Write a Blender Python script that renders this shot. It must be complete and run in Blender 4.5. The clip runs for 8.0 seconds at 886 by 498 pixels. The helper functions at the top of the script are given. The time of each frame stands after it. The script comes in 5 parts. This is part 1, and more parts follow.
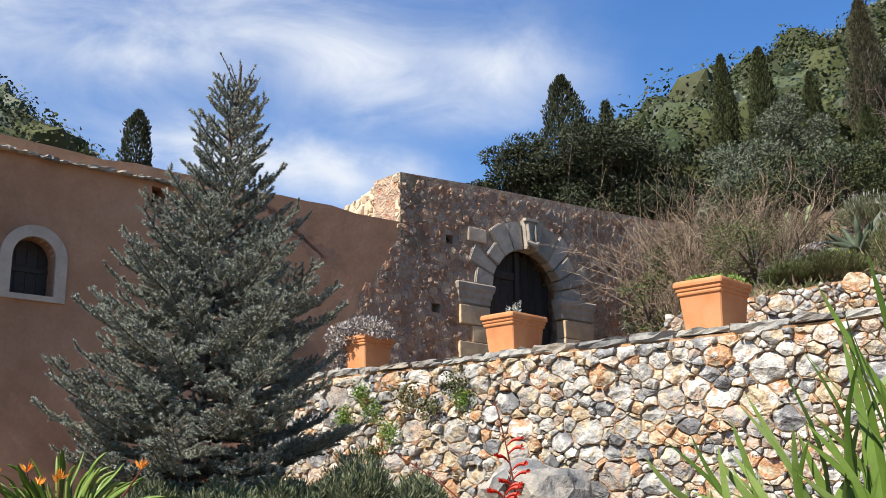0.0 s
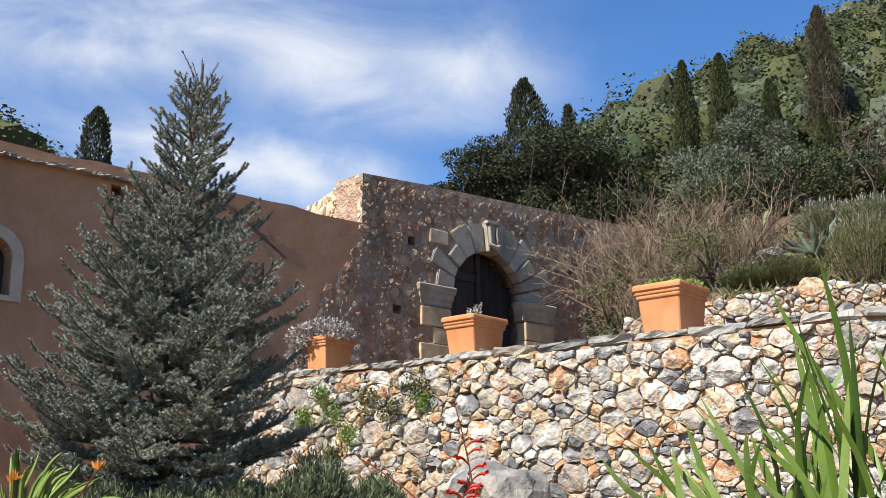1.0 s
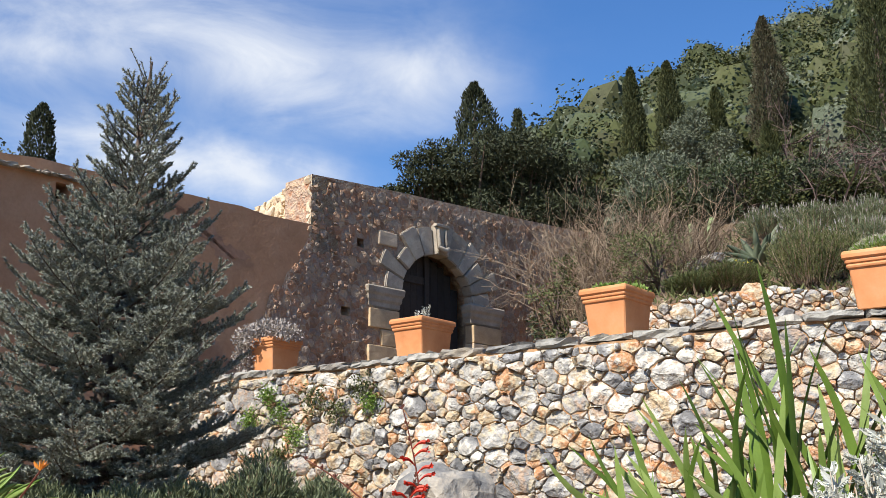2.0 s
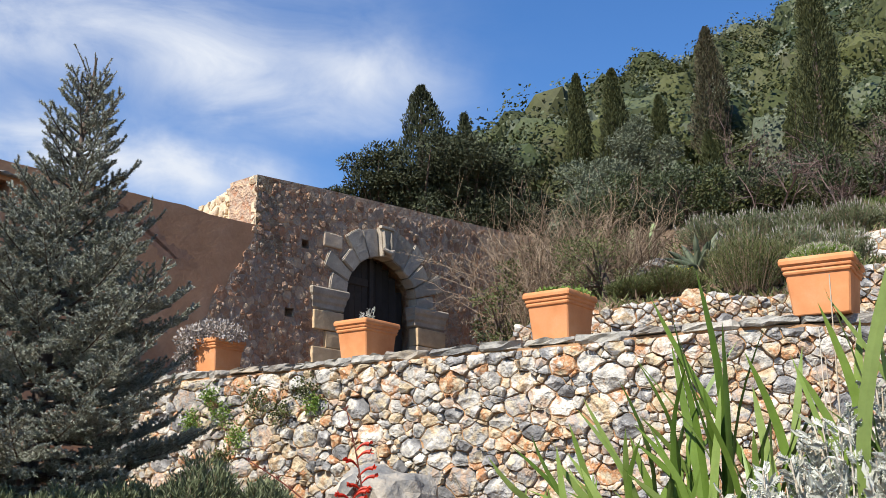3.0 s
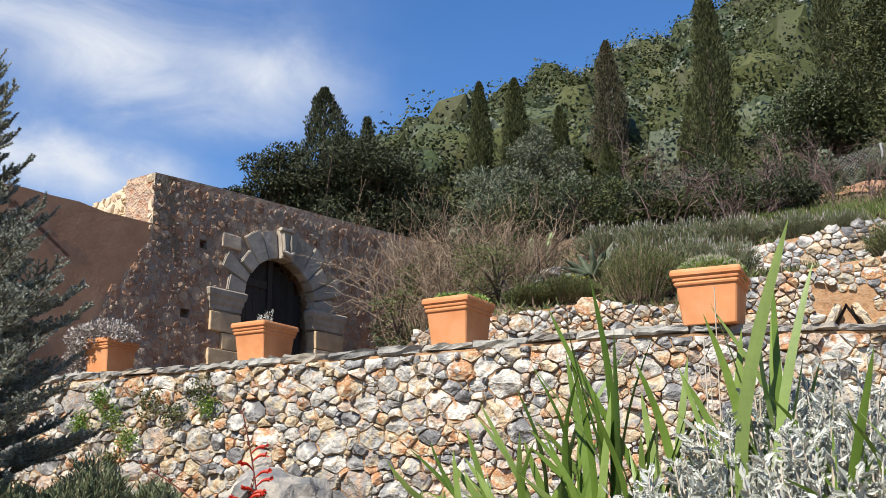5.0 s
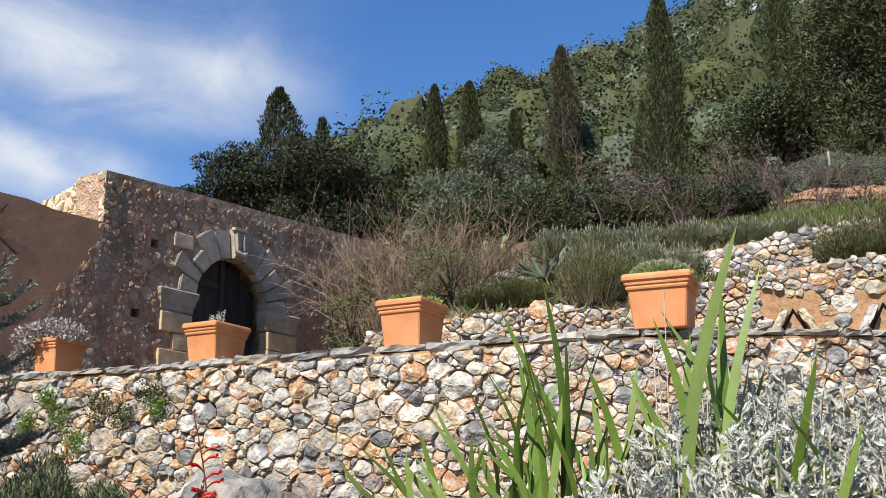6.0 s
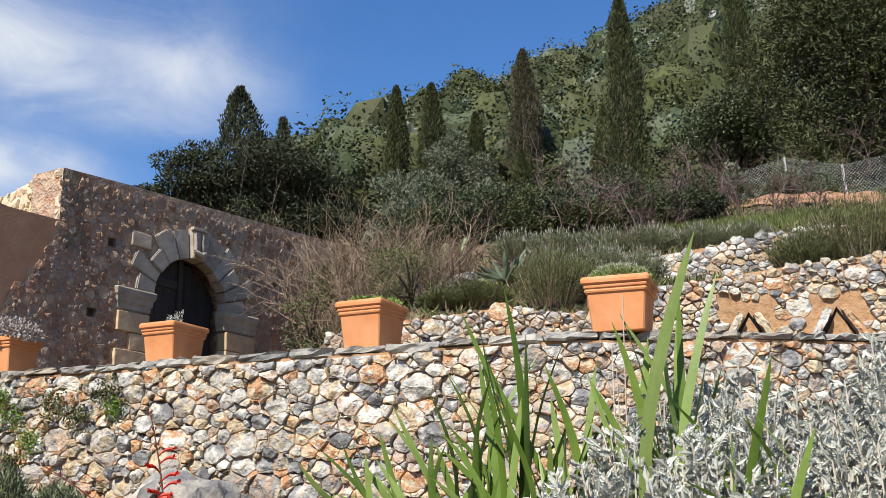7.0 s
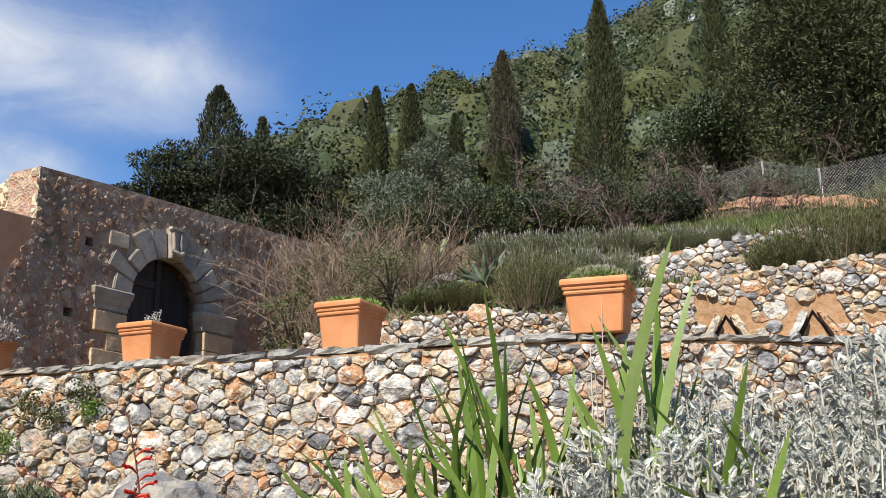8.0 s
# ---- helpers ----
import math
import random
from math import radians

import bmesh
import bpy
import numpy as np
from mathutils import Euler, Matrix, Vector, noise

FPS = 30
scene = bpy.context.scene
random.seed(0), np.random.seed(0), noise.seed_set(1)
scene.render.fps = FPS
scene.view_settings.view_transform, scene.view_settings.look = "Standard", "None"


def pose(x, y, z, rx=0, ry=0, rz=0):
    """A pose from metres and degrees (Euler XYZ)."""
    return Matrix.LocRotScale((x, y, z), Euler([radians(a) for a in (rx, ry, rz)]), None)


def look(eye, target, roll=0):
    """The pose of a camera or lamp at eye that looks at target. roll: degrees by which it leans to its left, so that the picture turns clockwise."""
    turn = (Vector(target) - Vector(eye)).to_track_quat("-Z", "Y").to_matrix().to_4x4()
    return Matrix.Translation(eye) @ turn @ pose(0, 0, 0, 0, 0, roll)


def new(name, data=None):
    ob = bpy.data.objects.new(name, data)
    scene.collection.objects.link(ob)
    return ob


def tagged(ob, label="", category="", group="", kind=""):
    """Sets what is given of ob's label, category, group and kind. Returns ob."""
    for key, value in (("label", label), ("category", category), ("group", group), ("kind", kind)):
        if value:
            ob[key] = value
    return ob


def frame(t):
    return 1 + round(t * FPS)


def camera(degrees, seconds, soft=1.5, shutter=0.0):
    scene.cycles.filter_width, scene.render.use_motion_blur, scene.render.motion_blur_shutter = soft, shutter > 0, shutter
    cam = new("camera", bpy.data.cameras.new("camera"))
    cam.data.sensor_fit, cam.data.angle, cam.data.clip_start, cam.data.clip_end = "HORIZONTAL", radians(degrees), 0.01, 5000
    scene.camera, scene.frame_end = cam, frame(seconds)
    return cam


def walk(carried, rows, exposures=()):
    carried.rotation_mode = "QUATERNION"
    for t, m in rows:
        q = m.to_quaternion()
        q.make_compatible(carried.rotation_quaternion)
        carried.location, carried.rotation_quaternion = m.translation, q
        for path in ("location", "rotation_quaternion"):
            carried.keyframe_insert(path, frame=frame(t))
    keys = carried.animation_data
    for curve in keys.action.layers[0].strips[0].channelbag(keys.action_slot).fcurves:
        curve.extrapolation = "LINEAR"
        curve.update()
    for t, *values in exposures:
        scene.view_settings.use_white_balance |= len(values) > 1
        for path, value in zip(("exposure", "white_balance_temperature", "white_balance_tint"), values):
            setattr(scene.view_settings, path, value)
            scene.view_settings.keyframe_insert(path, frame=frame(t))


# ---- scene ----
cam = camera(45.93, 8.0, soft=0.85)
PATH = [
    (0, (0.0001, -0.0, 1.5), (0.0001, 1.9431, 1.9737), -0.60),
    (0.5, (0.0015, -0.005, 1.4983), (0.0308, 1.9377, 1.9729), -0.57),
    (1, (0.0049, -0.0154, 1.4969), (0.0775, 1.9258, 1.9729), -0.56),
    (1.5, (0.0073, -0.0305, 1.4928), (0.1258, 1.908, 1.9706), -0.61),
    (3, (-0.0092, -0.0874, 1.4786), (0.266, 1.8336, 1.9622), -0.63),
    (3.5, (-0.0092, -0.1019, 1.475), (0.312, 1.8115, 1.9604), -0.63),
    (4, (-0.0152, -0.1116, 1.4744), (0.3571, 1.7922, 1.9613), -0.64),
    (4.5, (-0.0205, -0.1238, 1.4722), (0.3973, 1.7701, 1.9606), -0.64),
    (6, (-0.0348, -0.1587, 1.4669), (0.513, 1.7007, 1.9595), -0.66),
    (6.5, (-0.0358, -0.1611, 1.4669), (0.5491, 1.6867, 1.9605), -0.67),
    (7, (-0.0404, -0.1678, 1.4657), (0.5797, 1.6682, 1.9603), -0.69),
    (7.5, (-0.0431, -0.1729, 1.4642), (0.5986, 1.6553, 1.9598), -0.70),
    (8, (-0.0453, -0.1745, 1.4645), (0.6125, 1.6479, 1.9606), -0.69),
]
walk(cam, [(t, look(eye, target, roll)) for t, eye, target, roll in PATH], exposures=((0, 0.72), (2, 0.70), (4.5, 0.62), (8, 0.56)))

# ---- world, sun, exposure ----
SUN_AZ = 226.0      # degrees clockwise from +y: behind the camera, to its left
SUN_EL = 48.0
world = bpy.data.worlds.new("sky")
scene.world = world
world.use_nodes = True
wn, wl = world.node_tree.nodes, world.node_tree.links
for n in list(wn):
    wn.remove(n)


def wnode(kind, **kw):
    n = wn.new(kind)
    for k, v in kw.items():
        n.inputs[k].default_value = v
    return n


sky = wn.new("ShaderNodeTexSky")
sky.sky_type = "NISHITA"
sky.sun_disc = False
sky.sun_elevation = radians(SUN_EL)
sky.sun_rotation = radians(SUN_AZ)
sky.air_density, sky.dust_density, sky.ozone_density = 1.2, 0.05, 8.0
coord = wn.new("ShaderNodeTexCoord")


def wmath(op, a, b=None, c=None):
    n = wn.new("ShaderNodeMath")
    n.operation = op
    for k, v in enumerate((a, b, c)):
        if v is None:
            continue
        if isinstance(v, (int, float)):
            n.inputs[k].default_value = v
        else:
            wl.new(v, n.inputs[k])
    return n.outputs[0]


# thin clouds: soft elongated banks with a wispy, torn texture
warp = wnode("ShaderNodeTexNoise", Scale=5.0, Detail=6.0, Roughness=0.62)
wl.new(coord.outputs["Generated"], warp.inputs["Vector"])
wisp = wnode("ShaderNodeTexNoise", Scale=9.0, Detail=8.0, Roughness=0.58, Distortion=0.7)
stretch = wn.new("ShaderNodeMapping")
stretch.inputs["Scale"].default_value = (0.7, 1.0, 1.5)
stretch.inputs["Rotation"].default_value = (0.0, 0.35, 0.0)
wl.new(coord.outputs["Generated"], stretch.inputs["Vector"])
wl.new(stretch.outputs[0], wisp.inputs["Vector"])


def bank(az, el, wide, tall, tilt, gain):
    """A cloud bank round a direction: degrees of azimuth, elevation, half sizes and tilt."""
    a, e, k = radians(az), radians(el), radians(tilt)
    ahead = Vector((math.sin(a) * math.cos(e), math.cos(a) * math.cos(e), math.sin(e)))
    right = Vector((math.cos(a), -math.sin(a), 0.0))
    up = right.cross(ahead)
    ux, vx = right * math.cos(k) + up * math.sin(k), up * math.cos(k) - right * math.sin(k)
    total = None
    for axis, size in ((ux, wide), (vx, tall)):
        dot = wn.new("ShaderNodeVectorMath")
        dot.operation = "DOT_PRODUCT"
        wl.new(coord.outputs["Generated"], dot.inputs[0])
        dot.inputs[1].default_value = axis
        off = wmath("ADD", dot.outputs["Value"], wmath("MULTIPLY_ADD", warp.outputs["Fac"], 0.09, -0.045))
        term = wmath("POWER", wmath("ABSOLUTE", wmath("DIVIDE", off, math.sin(radians(size)))), 2.0)
        total = term if total is None else wmath("ADD", total, term)
    return wmath("MULTIPLY", wmath("POWER", 2.718, wmath("MULTIPLY", total, -1.0)), gain)


cover = None
for spec in ((-20.0, 23.0, 10.0, 6.0, 0.0, 0.32), (-9.0, 25.2, 8.0, 3.2, -6.0, 0.6), (-3.6, 23.2, 4.6, 2.6, -16.0, 0.72), (-16.0, 23.0, 5.0, 1.8, -4.0, 0.7), (4.6, 23.8, 4.2, 2.2, -12.0, 0.95),
             (-5.6, 17.9, 4.2, 1.5, -8.0, 1.35), (-14.0, 18.6, 4.6, 1.4, -8.0, 1.0), (1.5, 21.2, 4.0, 1.2, -10.0, 0.5), (-6.0, 30.0, 10.0, 2.8, -8.0, 0.6),
             (-30.0, 25.0, 9.0, 3.0, 8.0, 0.9), (-60.0, 35.0, 14.0, 5.0, 10.0, 0.8), (120.0, 40.0, 16.0, 6.0, 0.0, 0.9)):
    b = bank(*spec)
    cover = b if cover is None else wmath("ADD", cover, b)
thin = wmath("MULTIPLY", cover, wmath("MULTIPLY_ADD", wisp.outputs["Fac"], 1.7, -0.30))
thin = wmath("MINIMUM", wmath("MAXIMUM", thin, 0.0), 0.93)
mixc = wn.new("ShaderNodeMix")
mixc.data_type = "RGBA"
wl.new(thin, mixc.inputs["Factor"])
clear = wn.new("ShaderNodeHueSaturation")
clear.inputs["Saturation"].default_value = 1.14
clear.inputs["Hue"].default_value = 0.506
wl.new(sky.outputs[0], clear.inputs["Color"])
wl.new(clear.outputs[0], mixc.inputs["A"])
mixc.inputs["B"].default_value = (5.3, 5.6, 6.1, 1)
back = wn.new("ShaderNodeBackground")
back.inputs["Strength"].default_value = 0.099
wl.new(mixc.outputs["Result"], back.inputs["Color"])
wout = wn.new("ShaderNodeOutputWorld")
wl.new(back.outputs[0], wout.inputs["Surface"])

sun_data = bpy.data.lights.new("sun", "SUN")
sun_data.energy = 5.0
sun_data.angle = radians(0.5)
sun_data.color = (1.0, 0.955, 0.88)
sun = new("sun", sun_data)
sa, se = radians(SUN_AZ), radians(SUN_EL)
to_sun = Vector((math.sin(sa) * math.cos(se), math.cos(sa) * math.cos(se), math.sin(se)))
sun.matrix_world = look(to_sun * 50, (0, 0, 0))

# ---- materials ----


def material(name, ramp, scale=6.0, rough=0.85, bump=0.3, fine=40.0, big=0.5, contrast=0.35, source="noise", leaf=0.0, metal=0.0, spread=1.0, height=0.02):
    """A surface whose colour runs through ramp by noise or by piece, with a second, larger variation and fine relief."""
    m = bpy.data.materials.new(name)
    m.use_nodes = True
    nt, nl = m.node_tree.nodes, m.node_tree.links
    bsdf = nt["Principled BSDF"]
    tc = nt.new("ShaderNodeTexCoord")
    info = nt.new("ShaderNodeObjectInfo")
    geo = nt.new("ShaderNodeNewGeometry")
    shift = nt.new("ShaderNodeVectorMath")
    shift.operation = "MULTIPLY_ADD"
    nl.new(info.outputs["Random"], shift.inputs[0])
    shift.inputs[1].default_value = (37.0, 53.0, 71.0)
    nl.new(tc.outputs["Object"], shift.inputs[2])

    def noise_of(s, detail=6.0, r=0.6):
        t = nt.new("ShaderNodeTexNoise")
        t.inputs["Scale"].default_value, t.inputs["Detail"].default_value, t.inputs["Roughness"].default_value = s, detail, r
        nl.new(shift.outputs[0], t.inputs["Vector"])
        return t.outputs["Fac"]

    def calc(op, a, b=0.0, c=0.0):
        t = nt.new("ShaderNodeMath")
        t.operation = op
        for k, v in enumerate((a, b, c)):
            if isinstance(v, (int, float)):
                t.inputs[k].default_value = v
            else:
                nl.new(v, t.inputs[k])
        return t.outputs[0]

    grain = noise_of(scale)
    if source == "noise":
        fac = calc("MULTIPLY_ADD", grain, 1.9 * spread, 0.5 - 0.95 * spread)
    else:
        seed = calc("FRACT", calc("ADD", calc("MULTIPLY", info.outputs["Random"], 7.31), geo.outputs["Random Per Island"]))
        fac = calc("ADD", seed, calc("MULTIPLY_ADD", grain, 0.7 * spread, -0.35 * spread))
    cr = nt.new("ShaderNodeValToRGB")
    while len(cr.color_ramp.elements) < len(ramp):
        cr.color_ramp.elements.new(0.5)
    for k, col in enumerate(ramp):
        e = cr.color_ramp.elements[k]
        e.position = k / max(1, len(ramp) - 1)
        e.color = (*col, 1)
    nl.new(fac, cr.inputs["Fac"])
    large = noise_of(big, 4.0)
    speck = noise_of(fine, 5.0, 0.7)
    gain = calc("ADD", calc("MULTIPLY_ADD", large, 2 * contrast, 1 - contrast), calc("MULTIPLY_ADD", speck, contrast, -contrast / 2))
    mul = nt.new("ShaderNodeVectorMath")
    mul.operation = "SCALE"
    nl.new(cr.outputs["Color"], mul.inputs[0])
    nl.new(gain, mul.inputs["Scale"])
    nl.new(mul.outputs[0], bsdf.inputs["Base Color"])
    bsdf.inputs["Roughness"].default_value = rough
    bsdf.inputs["Metallic"].default_value = metal
    bsdf.inputs["Specular IOR Level"].default_value = 0.3
    if bump:
        bp = nt.new("ShaderNodeBump")
        bp.inputs["Strength"].default_value = bump
        bp.inputs["Distance"].default_value = height
        nl.new(calc("ADD", noise_of(scale, 3.0, 0.5), calc("MULTIPLY", noise_of(fine, 3.0, 0.55), 0.3)), bp.inputs["Height"])
        nl.new(bp.outputs[0], bsdf.inputs["Normal"])
    if leaf:
        tr = nt.new("ShaderNodeBsdfTranslucent")
        nl.new(mul.outputs[0], tr.inputs["Color"])
        mx = nt.new("ShaderNodeMixShader")
        mx.inputs[0].default_value = leaf
        nl.new(bsdf.outputs[0], mx.inputs[1])
        nl.new(tr.outputs[0], mx.inputs[2])
        nl.new(mx.outputs[0], nt["Material Output"].inputs["Surface"])
    return m


GREY, DARK, CREAM, PALE = (0.29, 0.28, 0.265), (0.16, 0.155, 0.15), (0.52, 0.43, 0.29), (0.58, 0.54, 0.46)
TAN, RUST, PINK = (0.40, 0.285, 0.165), (0.42, 0.19, 0.075), (0.44, 0.305, 0.205)
M_STONE = material("rubble_stone", [DARK, GREY, PALE, TAN, CREAM, GREY, PINK, PALE, (0.33, 0.315, 0.29), CREAM, RUST, PALE], 8, 0.9, 1.0, 34, 3.0, 0.62, "piece", height=0.06)
M_FIELD = material("limestone", [DARK, (0.33, 0.32, 0.31), PALE, (0.5, 0.47, 0.42), GREY, TAN, PALE], 7, 0.9, 1.0, 34, 2.5, 0.6, "piece", height=0.06)
M_SLATE = material("grey_slate", [(0.15, 0.145, 0.135), (0.30, 0.285, 0.25), (0.40, 0.37, 0.31), (0.22, 0.20, 0.175), (0.33, 0.28, 0.21)], 9, 0.8, 0.9, 50, 4, 0.5, "piece", height=0.03)
M_MORTAR = material("earth_mortar", [(0.26, 0.14, 0.068), (0.40, 0.23, 0.115), (0.34, 0.25, 0.165)], 12, 0.95, 0.8, 60, 1.5, 0.45, height=0.03)
M_BOULDER = material("boulder_rock", [(0.085, 0.088, 0.095), (0.20, 0.195, 0.185), (0.42, 0.37, 0.30), (0.54, 0.48, 0.40)], 3.2, 0.9, 0.9, 30, 1.3, 0.45, height=0.06)
M_PLASTER = material("ochre_plaster", [(0.31, 0.165, 0.088), (0.41, 0.225, 0.125), (0.46, 0.275, 0.165)], 2.2, 0.92, 0.5, 26, 0.5, 0.42, height=0.03)
M_STAIN = material("damp_plaster", [(0.25, 0.135, 0.085), (0.31, 0.175, 0.11), (0.39, 0.225, 0.14)], 5, 0.92, 0.4, 30, 1.6, 0.4)
M_RUBBLE = material("old_render", [(0.19, 0.095, 0.055), (0.37, 0.20, 0.115), (0.31, 0.235, 0.175), (0.47, 0.33, 0.215), (0.36, 0.185, 0.10)], 7.5, 0.95, 1.0, 30, 1.1, 0.62, height=0.07)
M_TOWER = material("tower_rubble_stone", [(0.22, 0.125, 0.075), (0.36, 0.21, 0.125), (0.31, 0.24, 0.185), (0.46, 0.33, 0.215), (0.35, 0.18, 0.10), (0.29, 0.22, 0.165)], 9, 0.95, 1.0, 40, 2.5, 0.6, "piece", height=0.06)
# paler than the gate front: the return's sunlit look is in the colour
M_RETURN = material("sunlit_rubble", [(0.42, 0.31, 0.19), (0.58, 0.47, 0.32), (0.5, 0.42, 0.32)], 4.5, 0.95, 0.9, 25, 1.0, 0.35, height=0.05)
M_VOUSS = material("weathered_limestone", [(0.20, 0.17, 0.135), (0.31, 0.265, 0.205), (0.40, 0.34, 0.265), (0.27, 0.23, 0.185)], 7, 0.85, 0.8, 40, 3.0, 0.5, "piece", height=0.03)
M_JAMB = material("cream_limestone", [(0.42, 0.29, 0.16), (0.58, 0.43, 0.26), (0.46, 0.36, 0.26)], 7, 0.85, 0.7, 40, 3.0, 0.45, "piece", height=0.025)
M_WHITE = material("limewash", [(0.38, 0.31, 0.235), (0.48, 0.405, 0.315)], 5, 0.85, 0.4, 30, 1.5, 0.35)
M_WOOD = material("dark_door_wood", [(0.022, 0.017, 0.013), (0.045, 0.036, 0.029), (0.032, 0.025, 0.02)], 8, 0.7, 0.3, 60, 1.2, 0.4)
# near black: the shade inside openings is put into this colour
M_SHADE = material("interior_shade", [(0.02, 0.018, 0.016), (0.04, 0.034, 0.03)], 3, 0.95, 0.2, 20, 1, 0.3)
M_TERRA = material("terracotta", [(0.50, 0.19, 0.07), (0.58, 0.24, 0.095), (0.60, 0.29, 0.14)], 5, 0.8, 0.15, 60, 2.2, 0.2, height=0.006)
M_SOIL = material("garden_soil", [(0.08, 0.052, 0.032), (0.14, 0.092, 0.055), (0.2, 0.145, 0.095)], 4, 0.97, 0.9, 30, 0.6, 0.4, height=0.05)
M_REDSOIL = material("red_earth", [(0.20, 0.10, 0.055), (0.29, 0.155, 0.085), (0.36, 0.22, 0.14)], 5, 0.97, 0.9, 30, 1.2, 0.45, height=0.06)
M_BARK = material("bark", [(0.07, 0.05, 0.038), (0.15, 0.11, 0.085)], 14, 0.95, 0.8, 60, 2, 0.35, height=0.02)
M_TWIG = material("dry_twigs", [(0.12, 0.08, 0.052), (0.22, 0.155, 0.10), (0.34, 0.26, 0.18)], 5, 0.9, 0, 40, 1, 0.3, "piece")
M_PINKTWIG = material("reddish_twigs", [(0.07, 0.045, 0.038), (0.13, 0.085, 0.072), (0.20, 0.14, 0.122)], 5, 0.9, 0, 40, 1, 0.3, "piece")
M_STRAW = material("dry_stalks", [(0.40, 0.33, 0.24), (0.55, 0.49, 0.40)], 5, 0.9, 0, 40, 1, 0.3, "piece")
M_SPRUCE = material("blue_spruce_needles", [(0.105, 0.12, 0.085), (0.22, 0.235, 0.185), (0.42, 0.43, 0.365), (0.27, 0.275, 0.195)], 2, 0.6, 0, 10, 2.2, 0.5, "piece", leaf=0.06)
M_CYPRESS = material("cypress_foliage", [(0.030, 0.038, 0.012), (0.052, 0.060, 0.018), (0.085, 0.09, 0.030)], 1, 0.7, 0, 4, 0.5, 0.4, "piece", leaf=0.08)
M_DARKLEAF = material("dark_conifer_foliage", [(0.020, 0.026, 0.012), (0.038, 0.046, 0.020), (0.062, 0.070, 0.030)], 1, 0.7, 0, 4, 0.5, 0.4, "piece", leaf=0.06)
M_FOREST = material("maquis_foliage", [(0.026, 0.034, 0.009), (0.046, 0.055, 0.014), (0.082, 0.088, 0.026), (0.058, 0.058, 0.024)], 0.3, 0.7, 0, 2, 0.2, 0.72, "piece", leaf=0.15)
M_OLIVE = material("olive_foliage", [(0.075, 0.09, 0.05), (0.115, 0.13, 0.08), (0.16, 0.175, 0.115)], 1, 0.6, 0, 4, 0.5, 0.3, "piece", leaf=0.15)
M_CAROB = material("carob_foliage", [(0.028, 0.040, 0.015), (0.048, 0.062, 0.022), (0.085, 0.098, 0.042)], 1, 0.5, 0, 4, 0.5, 0.4, "piece", leaf=0.08)
M_ROSEMARY = material("rosemary_foliage", [(0.05, 0.062, 0.02), (0.095, 0.11, 0.034), (0.16, 0.165, 0.065)], 2, 0.7, 0, 8, 1.5, 0.35, "piece", leaf=0.15)
M_LAVENDER = material("lavender_foliage", [(0.085, 0.105, 0.05), (0.145, 0.165, 0.08), (0.21, 0.225, 0.125)], 2, 0.7, 0, 8, 1.5, 0.3, "piece", leaf=0.15)
M_IRIS = material("iris_leaf", [(0.115, 0.195, 0.028), (0.20, 0.30, 0.05), (0.32, 0.41, 0.12)], 9, 0.42, 0.1, 60, 4, 0.4, "piece", leaf=0.38, height=0.004)
M_SILVER = material("silver_leaf", [(0.30, 0.30, 0.245), (0.46, 0.46, 0.39), (0.66, 0.66, 0.58)], 4, 0.75, 0, 30, 2, 0.3, "piece", leaf=0.08)
M_FRESH = material("fresh_leaf", [(0.11, 0.19, 0.03), (0.2, 0.3, 0.06), (0.28, 0.36, 0.1)], 4, 0.6, 0, 30, 2, 0.25, "piece", leaf=0.3)
M_GRASS = material("meadow_grass", [(0.07, 0.10, 0.022), (0.12, 0.16, 0.038), (0.19, 0.21, 0.075)], 2, 0.8, 0, 10, 0.6, 0.3, "piece", leaf=0.25)
M_HEATH = material("grey_heath_leaf", [(0.22, 0.18, 0.15), (0.36, 0.31, 0.27), (0.46, 0.42, 0.38)], 4, 0.8, 0, 30, 2, 0.3, "piece", leaf=0.15)
M_AGAVE = material("agave_leaf", [(0.06, 0.075, 0.045), (0.10, 0.12, 0.07), (0.16, 0.175, 0.11)], 4, 0.6, 0.1, 30, 1.5, 0.3, "piece")
M_CACTUS = material("cactus_skin", [(0.16, 0.22, 0.09), (0.3, 0.36, 0.16)], 6, 0.7, 0.2, 30, 1.5, 0.3)
M_RED = material("red_petal", [(0.50, 0.025, 0.012), (0.62, 0.06, 0.025)], 4, 0.5, 0, 30, 2, 0.2, "piece", leaf=0.3)
M_ORANGE = material("orange_petal", [(0.75, 0.22, 0.03), (0.8, 0.34, 0.05)], 4, 0.5, 0, 30, 2, 0.2, "piece", leaf=0.3)
M_YELLOW = material("yellow_petal", [(0.72, 0.6, 0.05), (0.8, 0.7, 0.12)], 4, 0.5, 0, 30, 2, 0.2, "piece", leaf=0.3)
M_STEM = material("dark_red_stem", [(0.10, 0.03, 0.02), (0.19, 0.06, 0.035)], 4, 0.6, 0, 30, 2, 0.2, "piece")
M_METAL = material("galvanised_steel", [(0.46, 0.46, 0.45), (0.6, 0.6, 0.58)], 8, 0.5, 0.05, 40, 2, 0.2, metal=0.15)

# ---- building helpers ----
rng = np.random.default_rng(7)


